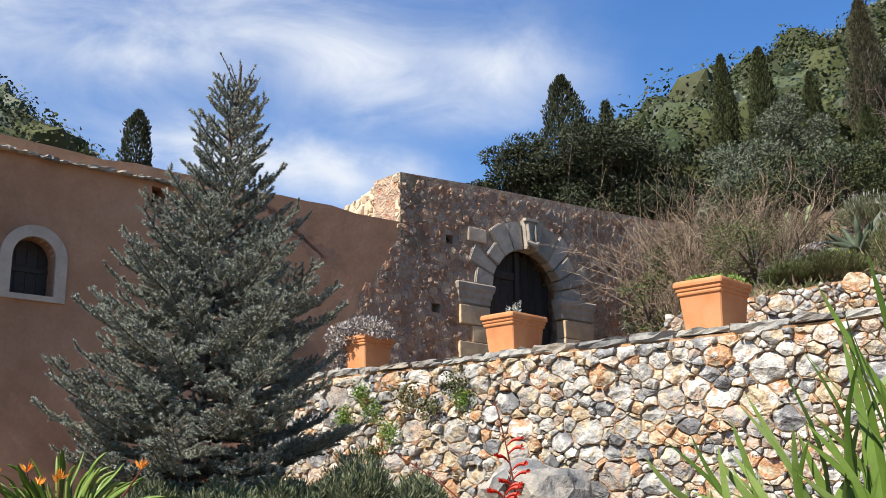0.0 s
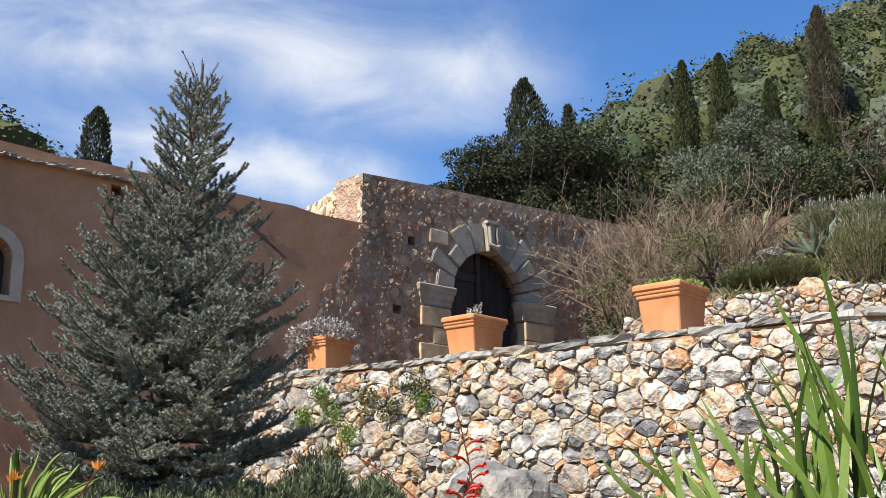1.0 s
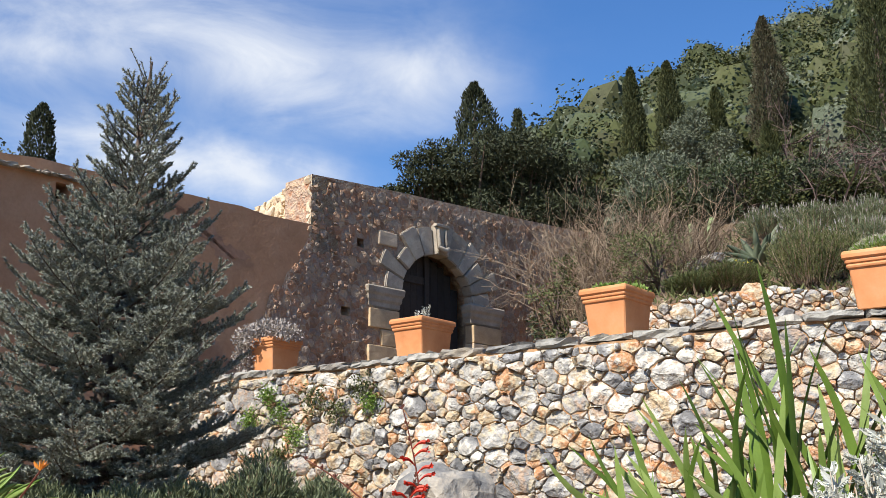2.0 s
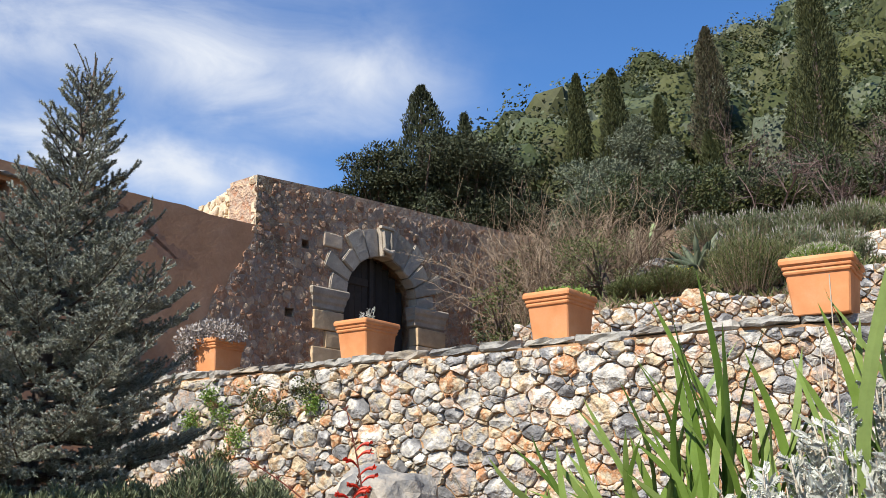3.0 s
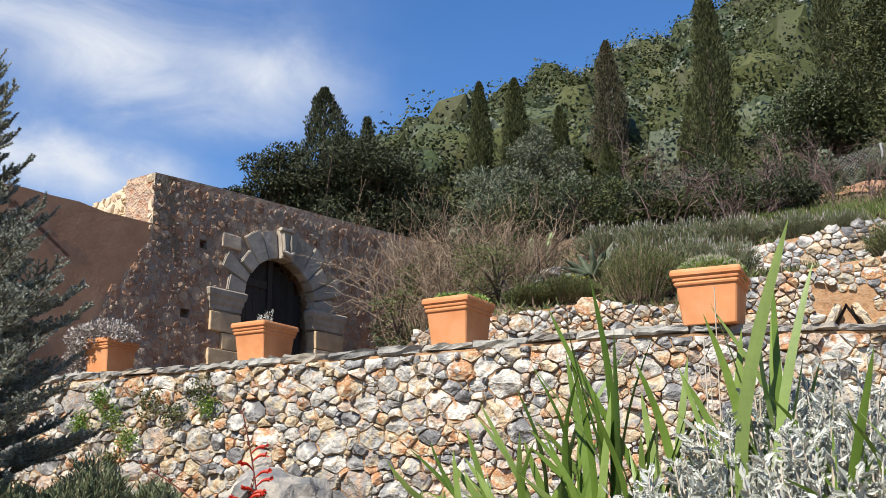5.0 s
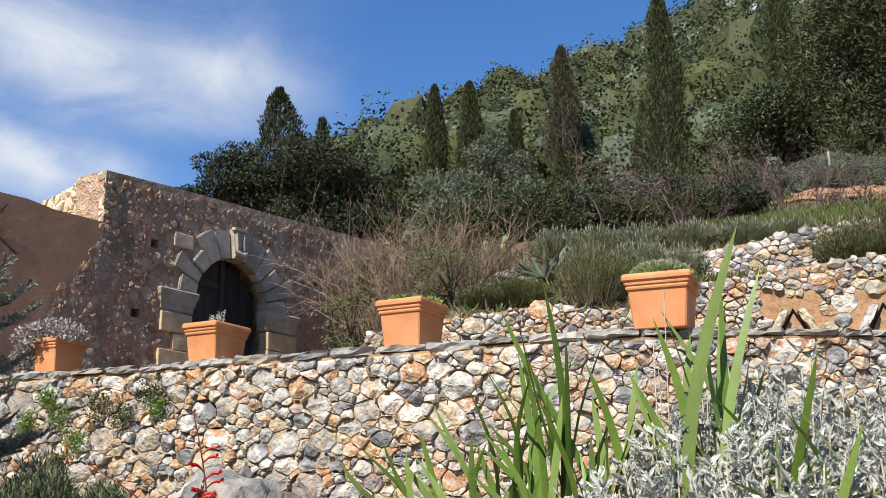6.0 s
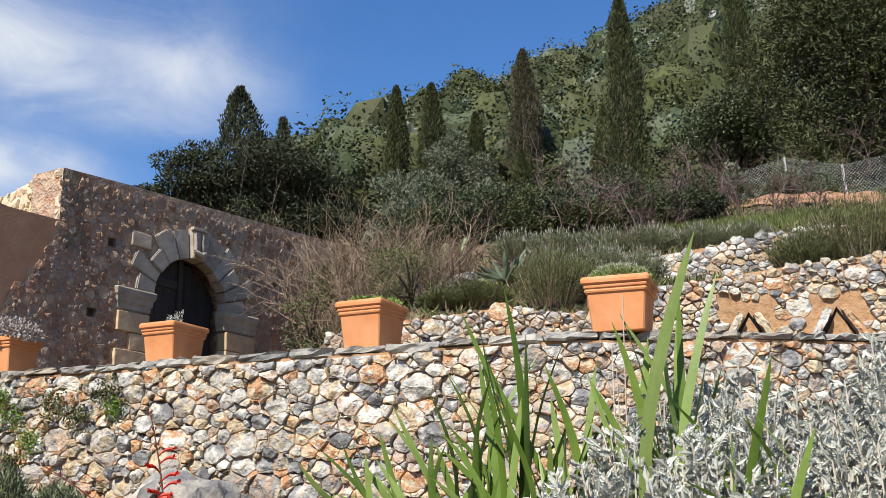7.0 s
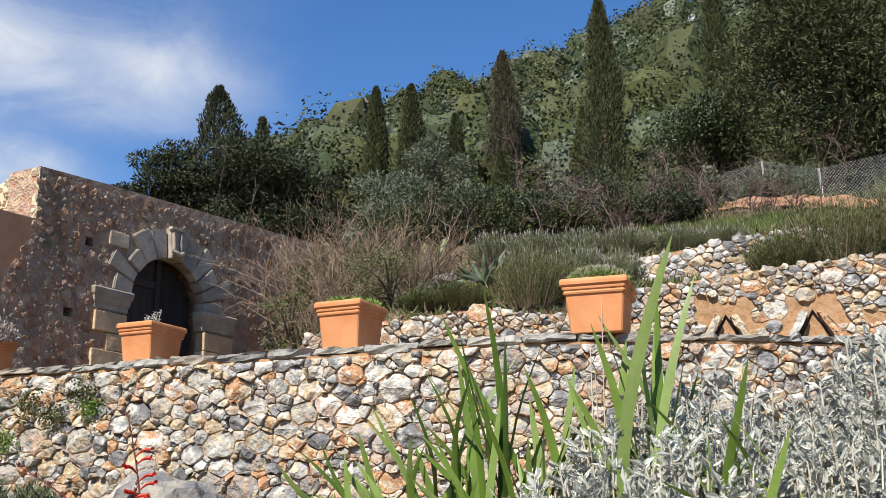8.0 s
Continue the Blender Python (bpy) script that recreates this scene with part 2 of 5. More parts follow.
def tri_mesh(name, verts, faces, mat, smooth=False):
    """A mesh from arrays of places and of equal-sided faces."""
    verts, faces = np.asarray(verts, np.float32), np.asarray(faces, np.int32)
    me = bpy.data.meshes.new(name)
    n, k = faces.shape
    me.vertices.add(len(verts))
    me.vertices.foreach_set("co", verts.ravel())
    me.loops.add(n * k)
    me.loops.foreach_set("vertex_index", faces.ravel())
    me.polygons.add(n)
    me.polygons.foreach_set("loop_start", np.arange(0, n * k, k, dtype=np.int32))
    me.polygons.foreach_set("use_smooth", np.full(n, smooth))
    me.update(calc_edges=True)
    me.materials.append(mat)
    return me


def under(ob, parent):
    ob.parent = parent
    return ob


def thing(name, label, category, at=None, group="", kind=""):
    ob = new(name)
    ob.empty_display_size = 0.1
    ob.matrix_world = at if at is not None else Matrix()
    return tagged(ob, label, category, group, kind)


def part(name, bm, mat, parent, label="", smooth=False):
    """Links a bmesh as one mesh object under a thing or a part."""
    me = bpy.data.meshes.new(name)
    for f in bm.faces:
        f.smooth = smooth
    bm.to_mesh(me)
    bm.free()
    me.materials.append(mat)
    ob = under(new(name, me), parent)
    if label:
        ob["label"] = label
    return ob


def np_part(name, verts, faces, mat, parent, label="", smooth=False, kind=""):
    ob = under(new(name, tri_mesh(name, verts, faces, mat, smooth)), parent)
    return tagged(ob, label, "", "", kind)


def box(bm, x0, x1, y0, y1, z0, z1, bevel=0.0, jitter=0.0):
    """A bevelled, slightly uneven block in bm."""
    made = bmesh.ops.create_cube(bm, size=1.0)["verts"]
    for v in made:
        v.co = Vector(((x0 + x1) / 2 + v.co.x * (x1 - x0), (y0 + y1) / 2 + v.co.y * (y1 - y0), (z0 + z1) / 2 + v.co.z * (z1 - z0)))
        if jitter:
            v.co += Vector(rng.uniform(-jitter, jitter, 3))
    if bevel:
        edges = list({e for v in made for e in v.link_edges})
        bmesh.ops.bevel(bm, geom=edges, offset=bevel, segments=2, affect="EDGES", profile=0.6)
    return bm


def tube(points, radii, sides=5):
    """Verts and triangles of a tapered tube along points."""
    pts, n = np.asarray(points, float), len(points)
    way = np.gradient(pts, axis=0)
    way /= np.linalg.norm(way, axis=1, keepdims=True) + 1e-9
    ref = np.where(np.abs(way[:, 2:3]) > 0.9, [[1.0, 0, 0]], [[0, 0, 1.0]])
    a = np.cross(way, ref)
    a /= np.linalg.norm(a, axis=1, keepdims=True) + 1e-9
    b = np.cross(way, a)
    ang = np.arange(sides) * 2 * np.pi / sides
    ring = a[:, None] * np.cos(ang)[None, :, None] + b[:, None] * np.sin(ang)[None, :, None]
    v = (pts[:, None] + ring * np.asarray(radii, float)[:, None, None]).reshape(-1, 3)
    i, j = np.meshgrid(np.arange(n - 1), np.arange(sides), indexing="ij")
    i, j = i.ravel(), j.ravel()
    k = (j + 1) % sides
    q0, q1, q2, q3 = i * sides + j, i * sides + k, (i + 1) * sides + k, (i + 1) * sides + j
    return v, np.concatenate([np.stack([q0, q1, q2], 1), np.stack([q0, q2, q3], 1)])


def joined(pieces):
    """Several (verts, faces) as one."""
    vs, fs, n = [], [], 0
    for v, f in pieces:
        vs.append(v)
        fs.append(f + n)
        n += len(v)
    return np.concatenate(vs), np.concatenate(fs)


def unit(v):
    return v / (np.linalg.norm(v, axis=-1, keepdims=True) + 1e-9)


def blades(base, way, length, width, fold=0.25):
    """Small folded leaves: kite shapes from base along way, two triangles each."""
    base, way = np.asarray(base, float), unit(np.asarray(way, float))
    n = len(base)
    length, width = np.broadcast_to(length, n)[:, None], np.broadcast_to(width, n)[:, None]
    side = unit(np.cross(way, rng.normal(size=(n, 3))))
    up = np.cross(side, way)
    mid = base + way * length * 0.5
    v = np.stack([base, mid + side * width / 2 + up * width * fold, base + way * length, mid - side * width / 2 + up * width * fold], 1).reshape(-1, 3)
    f = (np.arange(n) * 4)[:, None, None] + np.array([[0, 1, 2], [0, 2, 3]])[None]
    return v, f.reshape(-1, 3)


def ball(n):
    return unit(rng.normal(size=(n, 3)))


def lumps(n, centres, sizes, shell=0.75):
    """Places scattered through ellipsoid lumps, thicker towards their outsides; also the way outwards."""
    weight = np.prod(np.asarray(sizes, float), axis=1) ** (2 / 3)
    pick = rng.choice(len(centres), n, p=weight / weight.sum())
    d = ball(n)
    r = 1 - (1 - shell) * 2.0 * rng.random(n) ** 1.5
    c, s = np.asarray(centres, float)[pick], np.asarray(sizes, float)[pick]
    return c + d * s * r[:, None], unit(d / s)


# ---- the lie of the land ----
WALL = np.array([(-2.75, 13.15), (-1.2, 11.94), (0.08, 11.0), (1.17, 10.03), (2.38, 9.15), (3.26, 8.4), (3.95, 7.97), (5.4, 7.55), (6.6, 7.42), (11.0, 7.1)])
BACKWALL = np.array([(2.3, 10.75), (3.14, 10.2), (3.98, 9.88), (4.75, 9.55), (5.5, 9.08), (6.6, 8.38), (7.45, 7.68), (10.5, 6.6)])
EDGE = np.concatenate([[(-60.0, -38.5), (-2.75, 13.15)], WALL[1:], [(80.0, 2.0)]])
THIRD = np.array([(5.3, 12.0), (6.0, 11.4), (6.72, 10.95), (8.06, 10.05), (10.0, 9.2), (13.0, 7.9)])
AZ = np.array([-180, -115, -70, -40, -24, -20.4, -17, -10, 0, 6, 10.4, 14.5, 21.5, 27, 30.6, 34, 45, 70, 110, 180])
EL = np.array([0, 0, 14, 20, 18.0, 14.5, 10, 5, 5, 9, 17.2, 19.4, 22.3, 23.7, 24.8, 25.6, 27.4, 28, 0, 0])


def behind(x, y, line=EDGE):
    """The distance behind a wall line (negative in front of it)."""
    x, y = np.asarray(x, float), np.asarray(y, float)
    best, sign = np.full(x.shape, 1e9), np.ones(x.shape)
    for (ax, ay), (bx, by) in zip(line[:-1], line[1:]):
        dx, dy = bx - ax, by - ay
        k = np.clip(((x - ax) * dx + (y - ay) * dy) / (dx * dx + dy * dy), 0, 1)
        d = np.hypot(x - ax - k * dx, y - ay - k * dy)
        s = np.sign(dx * (y - ay) - dy * (x - ax))
        near = d < best - 1e-9
        best, sign = np.where(near, d, best), np.where(near, s, sign)
    return best * sign


def step01(v):
    v = np.clip(v, 0, 1)
    return v * v * (3 - 2 * v)


def land(x, y):
    """The height of the ground."""
    x, y = np.asarray(x, float), np.asarray(y, float)
    r, d = np.hypot(x, y), behind(x, y)
    low = 1.2 * step01((r - 0.7) / 1.3) * step01((y + 2.0) / 2.0) + 0.2 * step01((r - 3) / 5)
    low = low - 6 * step01((r - 12) / 60) * (d < 0)
    right = step01((x - 0.25 * (y - 10) - 1.9) / 1.7)
    back = behind(x, y, BACKWALL)
    up = 2.97 + 0.52 * step01(back / 0.3) * step01((x - 2.2) / 0.5) + right * 0.385 * np.maximum(0, back - 0.2) + 0.06 * np.maximum(0, d - 1.5) * (1 - right)
    up = up + 0.18 * step01((back - 0.15) / 0.5) * step01((x - 5.2) / 0.6)
    # a narrow bed between the low wall and the upper terrace
    shelf = step01((x - 5.0) / 0.5) * step01((14.5 - x) / 1.5) * (back > 0) * (y > 4.0)
    over = behind(x, y, THIRD)
    bed = np.where(over > 0.2, np.maximum(up, 4.6), np.minimum(up, 3.72 + 0.22 * np.maximum(0, back)))
    up = up + shelf * (bed - up)
    far = step01((r - 20) / 12)
    up = (1 - far) * up + far * (2.9 + (0.05 + 0.35 * step01((np.degrees(np.arctan2(x, y)) + 3) / 9)) * np.maximum(0, d - 1.4))
    ridge = 1.5 + 140 * np.tan(np.radians(np.interp(np.degrees(np.arctan2(x, y)), AZ, EL)))
    k = np.clip((r - 48) / 92, 0, 1)
    up = np.where(r > 15.5, np.minimum(up, 1.5 + 0.284 * r), up)
    at48 = np.minimum(1.5 + 0.284 * 48, 1.5 + (ridge - 1.5) * 48 / 140)
    hill = at48 + (ridge - at48) * k
    up = np.where(r > 48, hill, np.minimum(up, np.where(r > 30, 1.5 + (ridge - 1.5) * r / 140 + 1.5, 99)))
    up = up - step01((r - 175) / 500) * (ridge + 3)
    bumps = np.sin(x * 0.11 + 1) * np.cos(y * 0.13) + 0.5 * np.sin(x * 0.31 + y * 0.23)
    up = up + step01((r - 40) / 60) * bumps * 1.3
    return np.where(d > 0.2, up, low)


def ground():
    xs = np.unique(np.round(np.concatenate([np.arange(-9, 14, 0.16), np.arange(14, 60, 1.1), np.arange(-60, -9, 1.6), np.arange(60, 200, 5), np.arange(-200, -60, 6), np.linspace(200, 2500, 14), np.linspace(-2500, -200, 14)]), 3))
    ys = np.unique(np.round(np.concatenate([np.arange(-4, 19, 0.16), np.arange(19, 60, 1.1), np.arange(60, 200, 5), np.arange(-60, -4, 3.0), np.linspace(200, 2500, 14), np.linspace(-2500, -60, 14)]), 3))
    gx, gy = np.meshgrid(xs, ys, indexing="ij")
    gz = land(gx, gy) + 0.012 * np.sin(gx * 9.1 + gy * 3) * np.cos(gy * 8.3 - gx * 2)
    n, m = gx.shape
    i, j = np.meshgrid(np.arange(n - 1), np.arange(m - 1), indexing="ij")
    q = (i * m + j).ravel()
    f = np.stack([q, q + m, q + m + 1, q + 1], 1)
    me = tri_mesh("ground", np.stack([gx, gy, gz], -1).reshape(-1, 3), f, M_SOIL, True)
    tagged(new("ground", me), "brown garden soil rising into a wooded hillside", "ground", "", "structure")


ground()


def zland(x, y):
    return float(land(np.array([x]), np.array([y]))[0])


# ---- rubble walls ----


def packing(w, h, radii, seed):
    """Sites of stones of several sizes in a strip, the big ones first."""
    r = np.random.default_rng(seed)
    pts = np.zeros((0, 3))
    for rad, tries, tight in radii:
        for _ in range(int(tries * w * h)):
            p = np.array([r.uniform(0, w), r.uniform(0, h)])
            s = rad * r.uniform(0.85, 1.2)
            d = p - pts[:, :2]
            if len(pts) == 0 or (np.hypot(d[:, 0], d[:, 1] * 1.15) > tight * (pts[:, 2] + s)).all():
                pts = np.vstack([pts, [p[0], p[1], s]])
    return pts


def clipped(poly, nx, ny, c):
    """The part of a polygon where nx x + ny y <= c."""
    out = []
    for k in range(len(poly)):
        a, b = poly[k], poly[(k + 1) % len(poly)]
        da, db = nx * a[0] + ny * a[1] - c, nx * b[0] + ny * b[1] - c
        if da <= 0:
            out.append(a)
        if da * db < 0:
            s = da / (da - db)
            out.append((a[0] + s * (b[0] - a[0]), a[1] + s * (b[1] - a[1])))
    return out


def stone_cells(w, h, radii, seed):
    """Outlines of fitted rubble stones: cells of a weighted division of the strip."""
    pts = packing(w, h, radii, seed)
    cells = []
    reach = 2.6 * pts[:, 2].max()
    for k, (x, y, s) in enumerate(pts):
        poly = [(x - reach, y - reach), (x + reach, y - reach), (x + reach, y + reach), (x - reach, y + reach)]
        for nx, ny, c in ((-1, 0, 0), (1, 0, w), (0, -1, 0), (0, 1, h)):
            poly = clipped(poly, nx, ny, c)
        d = np.hypot(pts[:, 0] - x, pts[:, 1] - y)
        for j in np.argsort(d)[1:26]:
            if d[j] > 2 * reach or not poly:
                break
            bx, by, bs = pts[j]
            poly = clipped(poly, 2 * (bx - x), 2 * (by - y), bx * bx + by * by - x * x - y * y + s * s - bs * bs)
        if len(poly) >= 3:
            cells.append((np.array(poly), s))
    return cells


def stone_shape(poly, size, r, joint=0.012, proud=0.05, deep=0.07):
    """A rough stone over its outline: u, v, out."""
    c = poly.mean(0)
    a, b = poly, np.roll(poly, -1, 0)
    cut = r.uniform(0.04, 0.13, (len(poly), 1))
    across = np.stack([(b - a)[:, 1], -(b - a)[:, 0]], 1)
    belly = a + (b - a) * r.uniform(0.35, 0.65, (len(poly), 1)) + across * r.normal(-0.01, 0.05, (len(poly), 1))
    ring = np.stack([a + (b - a) * cut, belly, b - (b - a) * cut], 1).reshape(-1, 2)
    keep = np.hypot(*(ring - np.roll(ring, 1, 0)).T) > 0.006
    ring = ring[keep] if keep.sum() >= 4 else ring
    n = len(ring)
    rel = ring - c
    far = np.hypot(*rel.T)[:, None]
    rel = rel * np.maximum(0.6, 1 - joint / np.maximum(far, 1e-3)) * r.uniform(0.965, 1.02, (n, 1))
    p = proud * r.uniform(0.35, 1.5)
    # a convex face cut by a few random planes
    planes = [(unit(r.normal(size=2)) * r.uniform(0.05, 0.28), 1.0)] + [(unit(r.normal(size=2)) * r.uniform(0.25, 0.8), r.uniform(0.85, 1.2)) for _ in range(4)]

    def rise(q):
        return np.min([p * b - q @ g for g, b in planes], axis=0)

    shift = r.normal(0, 0.16, 2) * np.abs(rel).mean(0)
    inner, mid = rel * 0.93, rel * 0.48 + shift
    edge = np.minimum(rise(inner), p * 1.2).clip(0.15 * p, None)
    v = np.concatenate([np.c_[rel * 0.97, np.full(n, -deep)], np.c_[rel, edge - 0.35 * p], np.c_[inner, edge], np.c_[mid, rise(mid).clip(0.15 * p, None)], [[*shift, max(float(rise(shift[None])[0]), 0.15 * p)]]])
    f = []
    for k in range(3):
        for j in range(n):
            jj = (j + 1) % n
            f += [(k * n + j, k * n + jj, (k + 1) * n + jj), (k * n + j, (k + 1) * n + jj, (k + 1) * n + j)]
    f += [(3 * n + j, 3 * n + (j + 1) % n, 4 * n) for j in range(n)]
    return c, v, np.array(f)


class Line:
    """A wall's face along a polyline: place and outward way at a distance along it."""

    def __init__(self, pts):
        self.p = np.asarray(pts, float)
        self.s = np.r_[0, np.cumsum(np.hypot(*np.diff(self.p, axis=0).T))]
        d = unit(np.gradient(self.p, axis=0))
        self.n = np.stack([d[:, 1], -d[:, 0]], 1)
        self.length = self.s[-1]

    def at(self, u):
        pos = np.stack([np.interp(u, self.s, self.p[:, k]) for k in (0, 1)], -1)
        out = unit(np.stack([np.interp(u, self.s, self.n[:, k]) for k in (0, 1)], -1))
        return pos, out

    def place(self, u, v, o, z0, batter=0.0):
        pos, out = self.at(u)
        return np.c_[pos + out * (o - batter * v)[:, None], z0 + v]


def rubble(parent, line, z0, height, radii, seed, mat, singles, top=None, joint=0.012, proud=0.05, u_from=0.0, u_to=None, chance=1.0, skip=None):
    """Fitted stones on a wall's face; those between the two distances of singles are pieces of their own, the rest one mesh."""
    r = np.random.default_rng(seed + 5)
    u_to = line.length if u_to is None else u_to
    rest = []
    for poly, size in stone_cells(u_to - u_from, height * 1.28, radii, seed):
        poly = poly / (1.0, 1.28)
        c, v, f = stone_shape(poly, size, r, joint, proud)
        u = u_from + c[0]
        if r.random() > chance or (top is not None and c[1] > top(u) - z0 - 0.05) or (skip is not None and skip(u, z0 + c[1])):
            continue
        w = line.place(u + v[:, 0], c[1] + v[:, 1], v[:, 2], z0)
        if singles[0] < u < singles[1]:
            mid = w.mean(0)
            ob = under(new("stone", tri_mesh("stone", w - mid, f, mat)), parent)
            ob.location = mid
        else:
            rest.append((w, f))
    if rest:
        np_part("small_stones", *joined(rest), mat, parent, "many fitted rubble stones", kind="stuff")


def wall_body(line, z0, top, thick, mat, parent, front=0.03):
    """The wall's core, a little behind the stones' faces."""
    us = np.arange(0, line.length + 0.2, 0.2).clip(0, line.length)
    pos, out = line.at(us)
    tops = np.array([top(u) for u in us])
    a, b = pos - out * front, pos - out * thick
    v = np.concatenate([np.c_[a, np.full(len(us), z0)], np.c_[a, tops], np.c_[b, tops], np.c_[b, np.full(len(us), z0)]])
    n = len(us)
    f = [(k * n + j, k * n + j + 1, (k + 1) * n + j + 1, (k + 1) * n + j) for k in range(3) for j in range(n - 1)]
    f += [(0, n, 2 * n, 3 * n), (n - 1, 4 * n - 1, 3 * n - 1, 2 * n - 1)]
    return np_part("wall_core", v, f, mat, parent)


def slab(length, depth, thick, r):
    """A flat, broken-edged stone slab lying on the origin, long in x."""
    n = 20
    ang = np.linspace(0, 2 * np.pi, n, endpoint=False) + r.uniform(-0.08, 0.08, n)
    c, s = np.cos(ang), np.sin(ang)
    k = 1 / np.maximum(np.abs(c), np.abs(s)) ** 0.985
    x, y = c * k * length / 2 * r.uniform(0.95, 1.02, n), s * k * depth / 2 * r.uniform(0.9, 1.03, n)
    x, y = x.clip(-length / 2, length / 2), y.clip(-depth / 2, depth / 2)
    rows = []
    for sc, z in ((0.97, 0.0), (1.0, 0.3), (0.99, 0.75), (0.95, 1.0)):
        rows.append(np.c_[x * sc + r.normal(0, 0.006, n), y * sc + r.normal(0, 0.012, n), z * thick + r.normal(0, 0.007, n)])
    v = np.concatenate(rows + [[[0, 0, 0], [0, 0, thick * 1.02]]])
    f = []
    for q in range(3):
        for j in range(n):
            jj = (j + 1) % n
            f += [(q * n + j, q * n + jj, (q + 1) * n + jj), (q * n + j, (q + 1) * n + jj, (q + 1) * n + j)]
    f += [((j + 1) % n, j, 4 * n) for j in range(n)] + [(3 * n + j, 3 * n + (j + 1) % n, 4 * n + 1) for j in range(n)]
    return v, np.array(f)


COPING = 3.0
RADII = [(0.17, 3, 0.86), (0.125, 16, 0.76), (0.085, 80, 0.70), (0.058, 220, 0.68), (0.034, 260, 0.72)]


def terrace_wall():
    line = Line(WALL)
    t = thing("terrace_wall", "sunlit dry-stone terrace wall of mixed rubble with slate coping", "stone wall", kind="structure")
    wall_body(line, 1.0, lambda u: 2.93, 0.5, M_MORTAR, t, 0.008)
    rubble(t, line, 1.18, 1.73, RADII, 11, M_STONE, (4.2, 8.6), u_to=12.6, joint=0.0045, proud=0.05)
    r = np.random.default_rng(3)
    u = 0.1
    while u < 12.6:
        long = r.uniform(0.3, 0.56)
        pos, out = line.at(np.array([u + long / 2]))
        thick = r.uniform(0.05, 0.085)
        v, f = slab(long * 0.985, r.uniform(0.42, 0.5), thick, r)
        ob = under(new("coping_slab", tri_mesh("coping_slab", v, f, M_SLATE)), t)
        ax = math.degrees(math.atan2(out[0, 0], -out[0, 1]))
        at = pos[0] - out[0] * (0.2 - r.uniform(-0.01, 0.02))
        ob.matrix_world = pose(at[0], at[1], COPING - thick + r.uniform(-0.006, 0.006), r.uniform(-1.0, 1.0), r.uniform(-0.5, 0.5), ax)
        u += long
    return t


def back_wall():
    line = Line(BACKWALL)
    tops = np.array([3.4, 3.52, 3.64, 3.55, 3.78, 3.93, 3.97, 4.0])
    top = lambda u: float(np.interp(u, line.s, tops))
    t = thing("retaining_wall", "low grey rubble retaining wall above the terrace path", "stone wall", kind="structure")
    wall_body(line, 2.7, lambda u: top(u) - 0.06, 0.4, M_MORTAR, t, 0.006)
    niches = (4.42, 5.25)
    zn = 3.45

    def skip(u, z):
        return any(abs(u - n) < 0.26 and z < zn + 0.1 for n in niches) or (u > 4.6 and z < 3.42 and (math.sin(u * 23) + math.sin(z * 31)) > 0.55)

    rubble(t, line, 2.75, 1.27, [(0.12, 2, 0.8), (0.075, 26, 0.72), (0.05, 200, 0.70), (0.03, 260, 0.72)], 23, M_STONE, (0.6, 2.6), top=top, u_to=7.5, skip=skip, joint=0.005, proud=0.04)
    for n in niches:
        pos, out = line.at(np.array([n]))
        ax = math.degrees(math.atan2(out[0, 0], -out[0, 1]))
        niche = under(new("niche"), t)
        niche.matrix_world = pose(pos[0, 0], pos[0, 1], 2.99, 0, 0, ax)
        # shallow recess; the depth's shade is put into its near-black colour
        bm = bmesh.new()
        tri = [(-0.24, 0), (0.24, 0), (0.0, 0.42)]
        fr = [bm.verts.new((x, -0.028, z)) for x, z in tri]
        bk = [bm.verts.new((x * 0.8, 0.02, z * 0.85)) for x, z in tri]
        bm.faces.new(bk)
        for k in range(3):
            bm.faces.new((fr[k], fr[(k + 1) % 3], bk[(k + 1) % 3], bk[k]))
        part("hollow", bm, M_SHADE, niche, "shallow triangular hollow, shade put into its near-black colour")
        for s in (-1, 1):
            v, f = slab(0.46, 0.14, 0.07, rng)
            ob = under(new("leaning_slab", tri_mesh("leaning_slab", v, f, M_STONE)), niche)
            ob.matrix_local = pose(s * 0.155, -0.04, 0.18, 0, s * 60, 0)
    return t


def third_wall():
    line = Line(THIRD[:5])
    tops = np.array([4.45, 4.6, 4.68, 4.86, 4.95])
    top = lambda u: float(np.interp(u, line.s, tops))
    t = thing("upper_terrace_wall", "pale rubble wall of the upper garden terrace", "stone wall", kind="structure")
    wall_body(line, 3.7, lambda u: top(u) - 0.07, 0.35, M_MORTAR, t, 0.006)
    rubble(t, line, 3.8, 1.1, [(0.085, 30, 0.78), (0.06, 120, 0.72), (0.04, 320, 0.72)], 31, M_FIELD, (0, 0), top=top, u_to=line.length, joint=0.005, proud=0.035)
    return t


terrace_wall()
back_wall()
third_wall()

# ---- the house and its gate tower ----
HOUSE = pose(-0.6, 14.3, 0, 0, 0, 42)      # x along the facade, y into the building


def facade(bm, outline, holes, thick):
    """A wall of the given outline with openings, front at y = 0."""
    loops = [outline] + holes
    edges = []
    for lp in loops:
        vs = [bm.verts.new((x, 0, z)) for x, z in lp]
        edges += [bm.edges.new((vs[k], vs[(k + 1) % len(vs)])) for k in range(len(vs))]
    faces = [g for g in bmesh.ops.triangle_fill(bm, edges=edges, use_beauty=True)["geom"] if isinstance(g, bmesh.types.BMFace)]
    moved = bmesh.ops.extrude_face_region(bm, geom=faces)["geom"]
    bmesh.ops.translate(bm, verts=[g for g in moved if isinstance(g, bmesh.types.BMVert)], vec=(0, thick, 0))
    bmesh.ops.recalc_face_normals(bm, faces=bm.faces)
    return bm


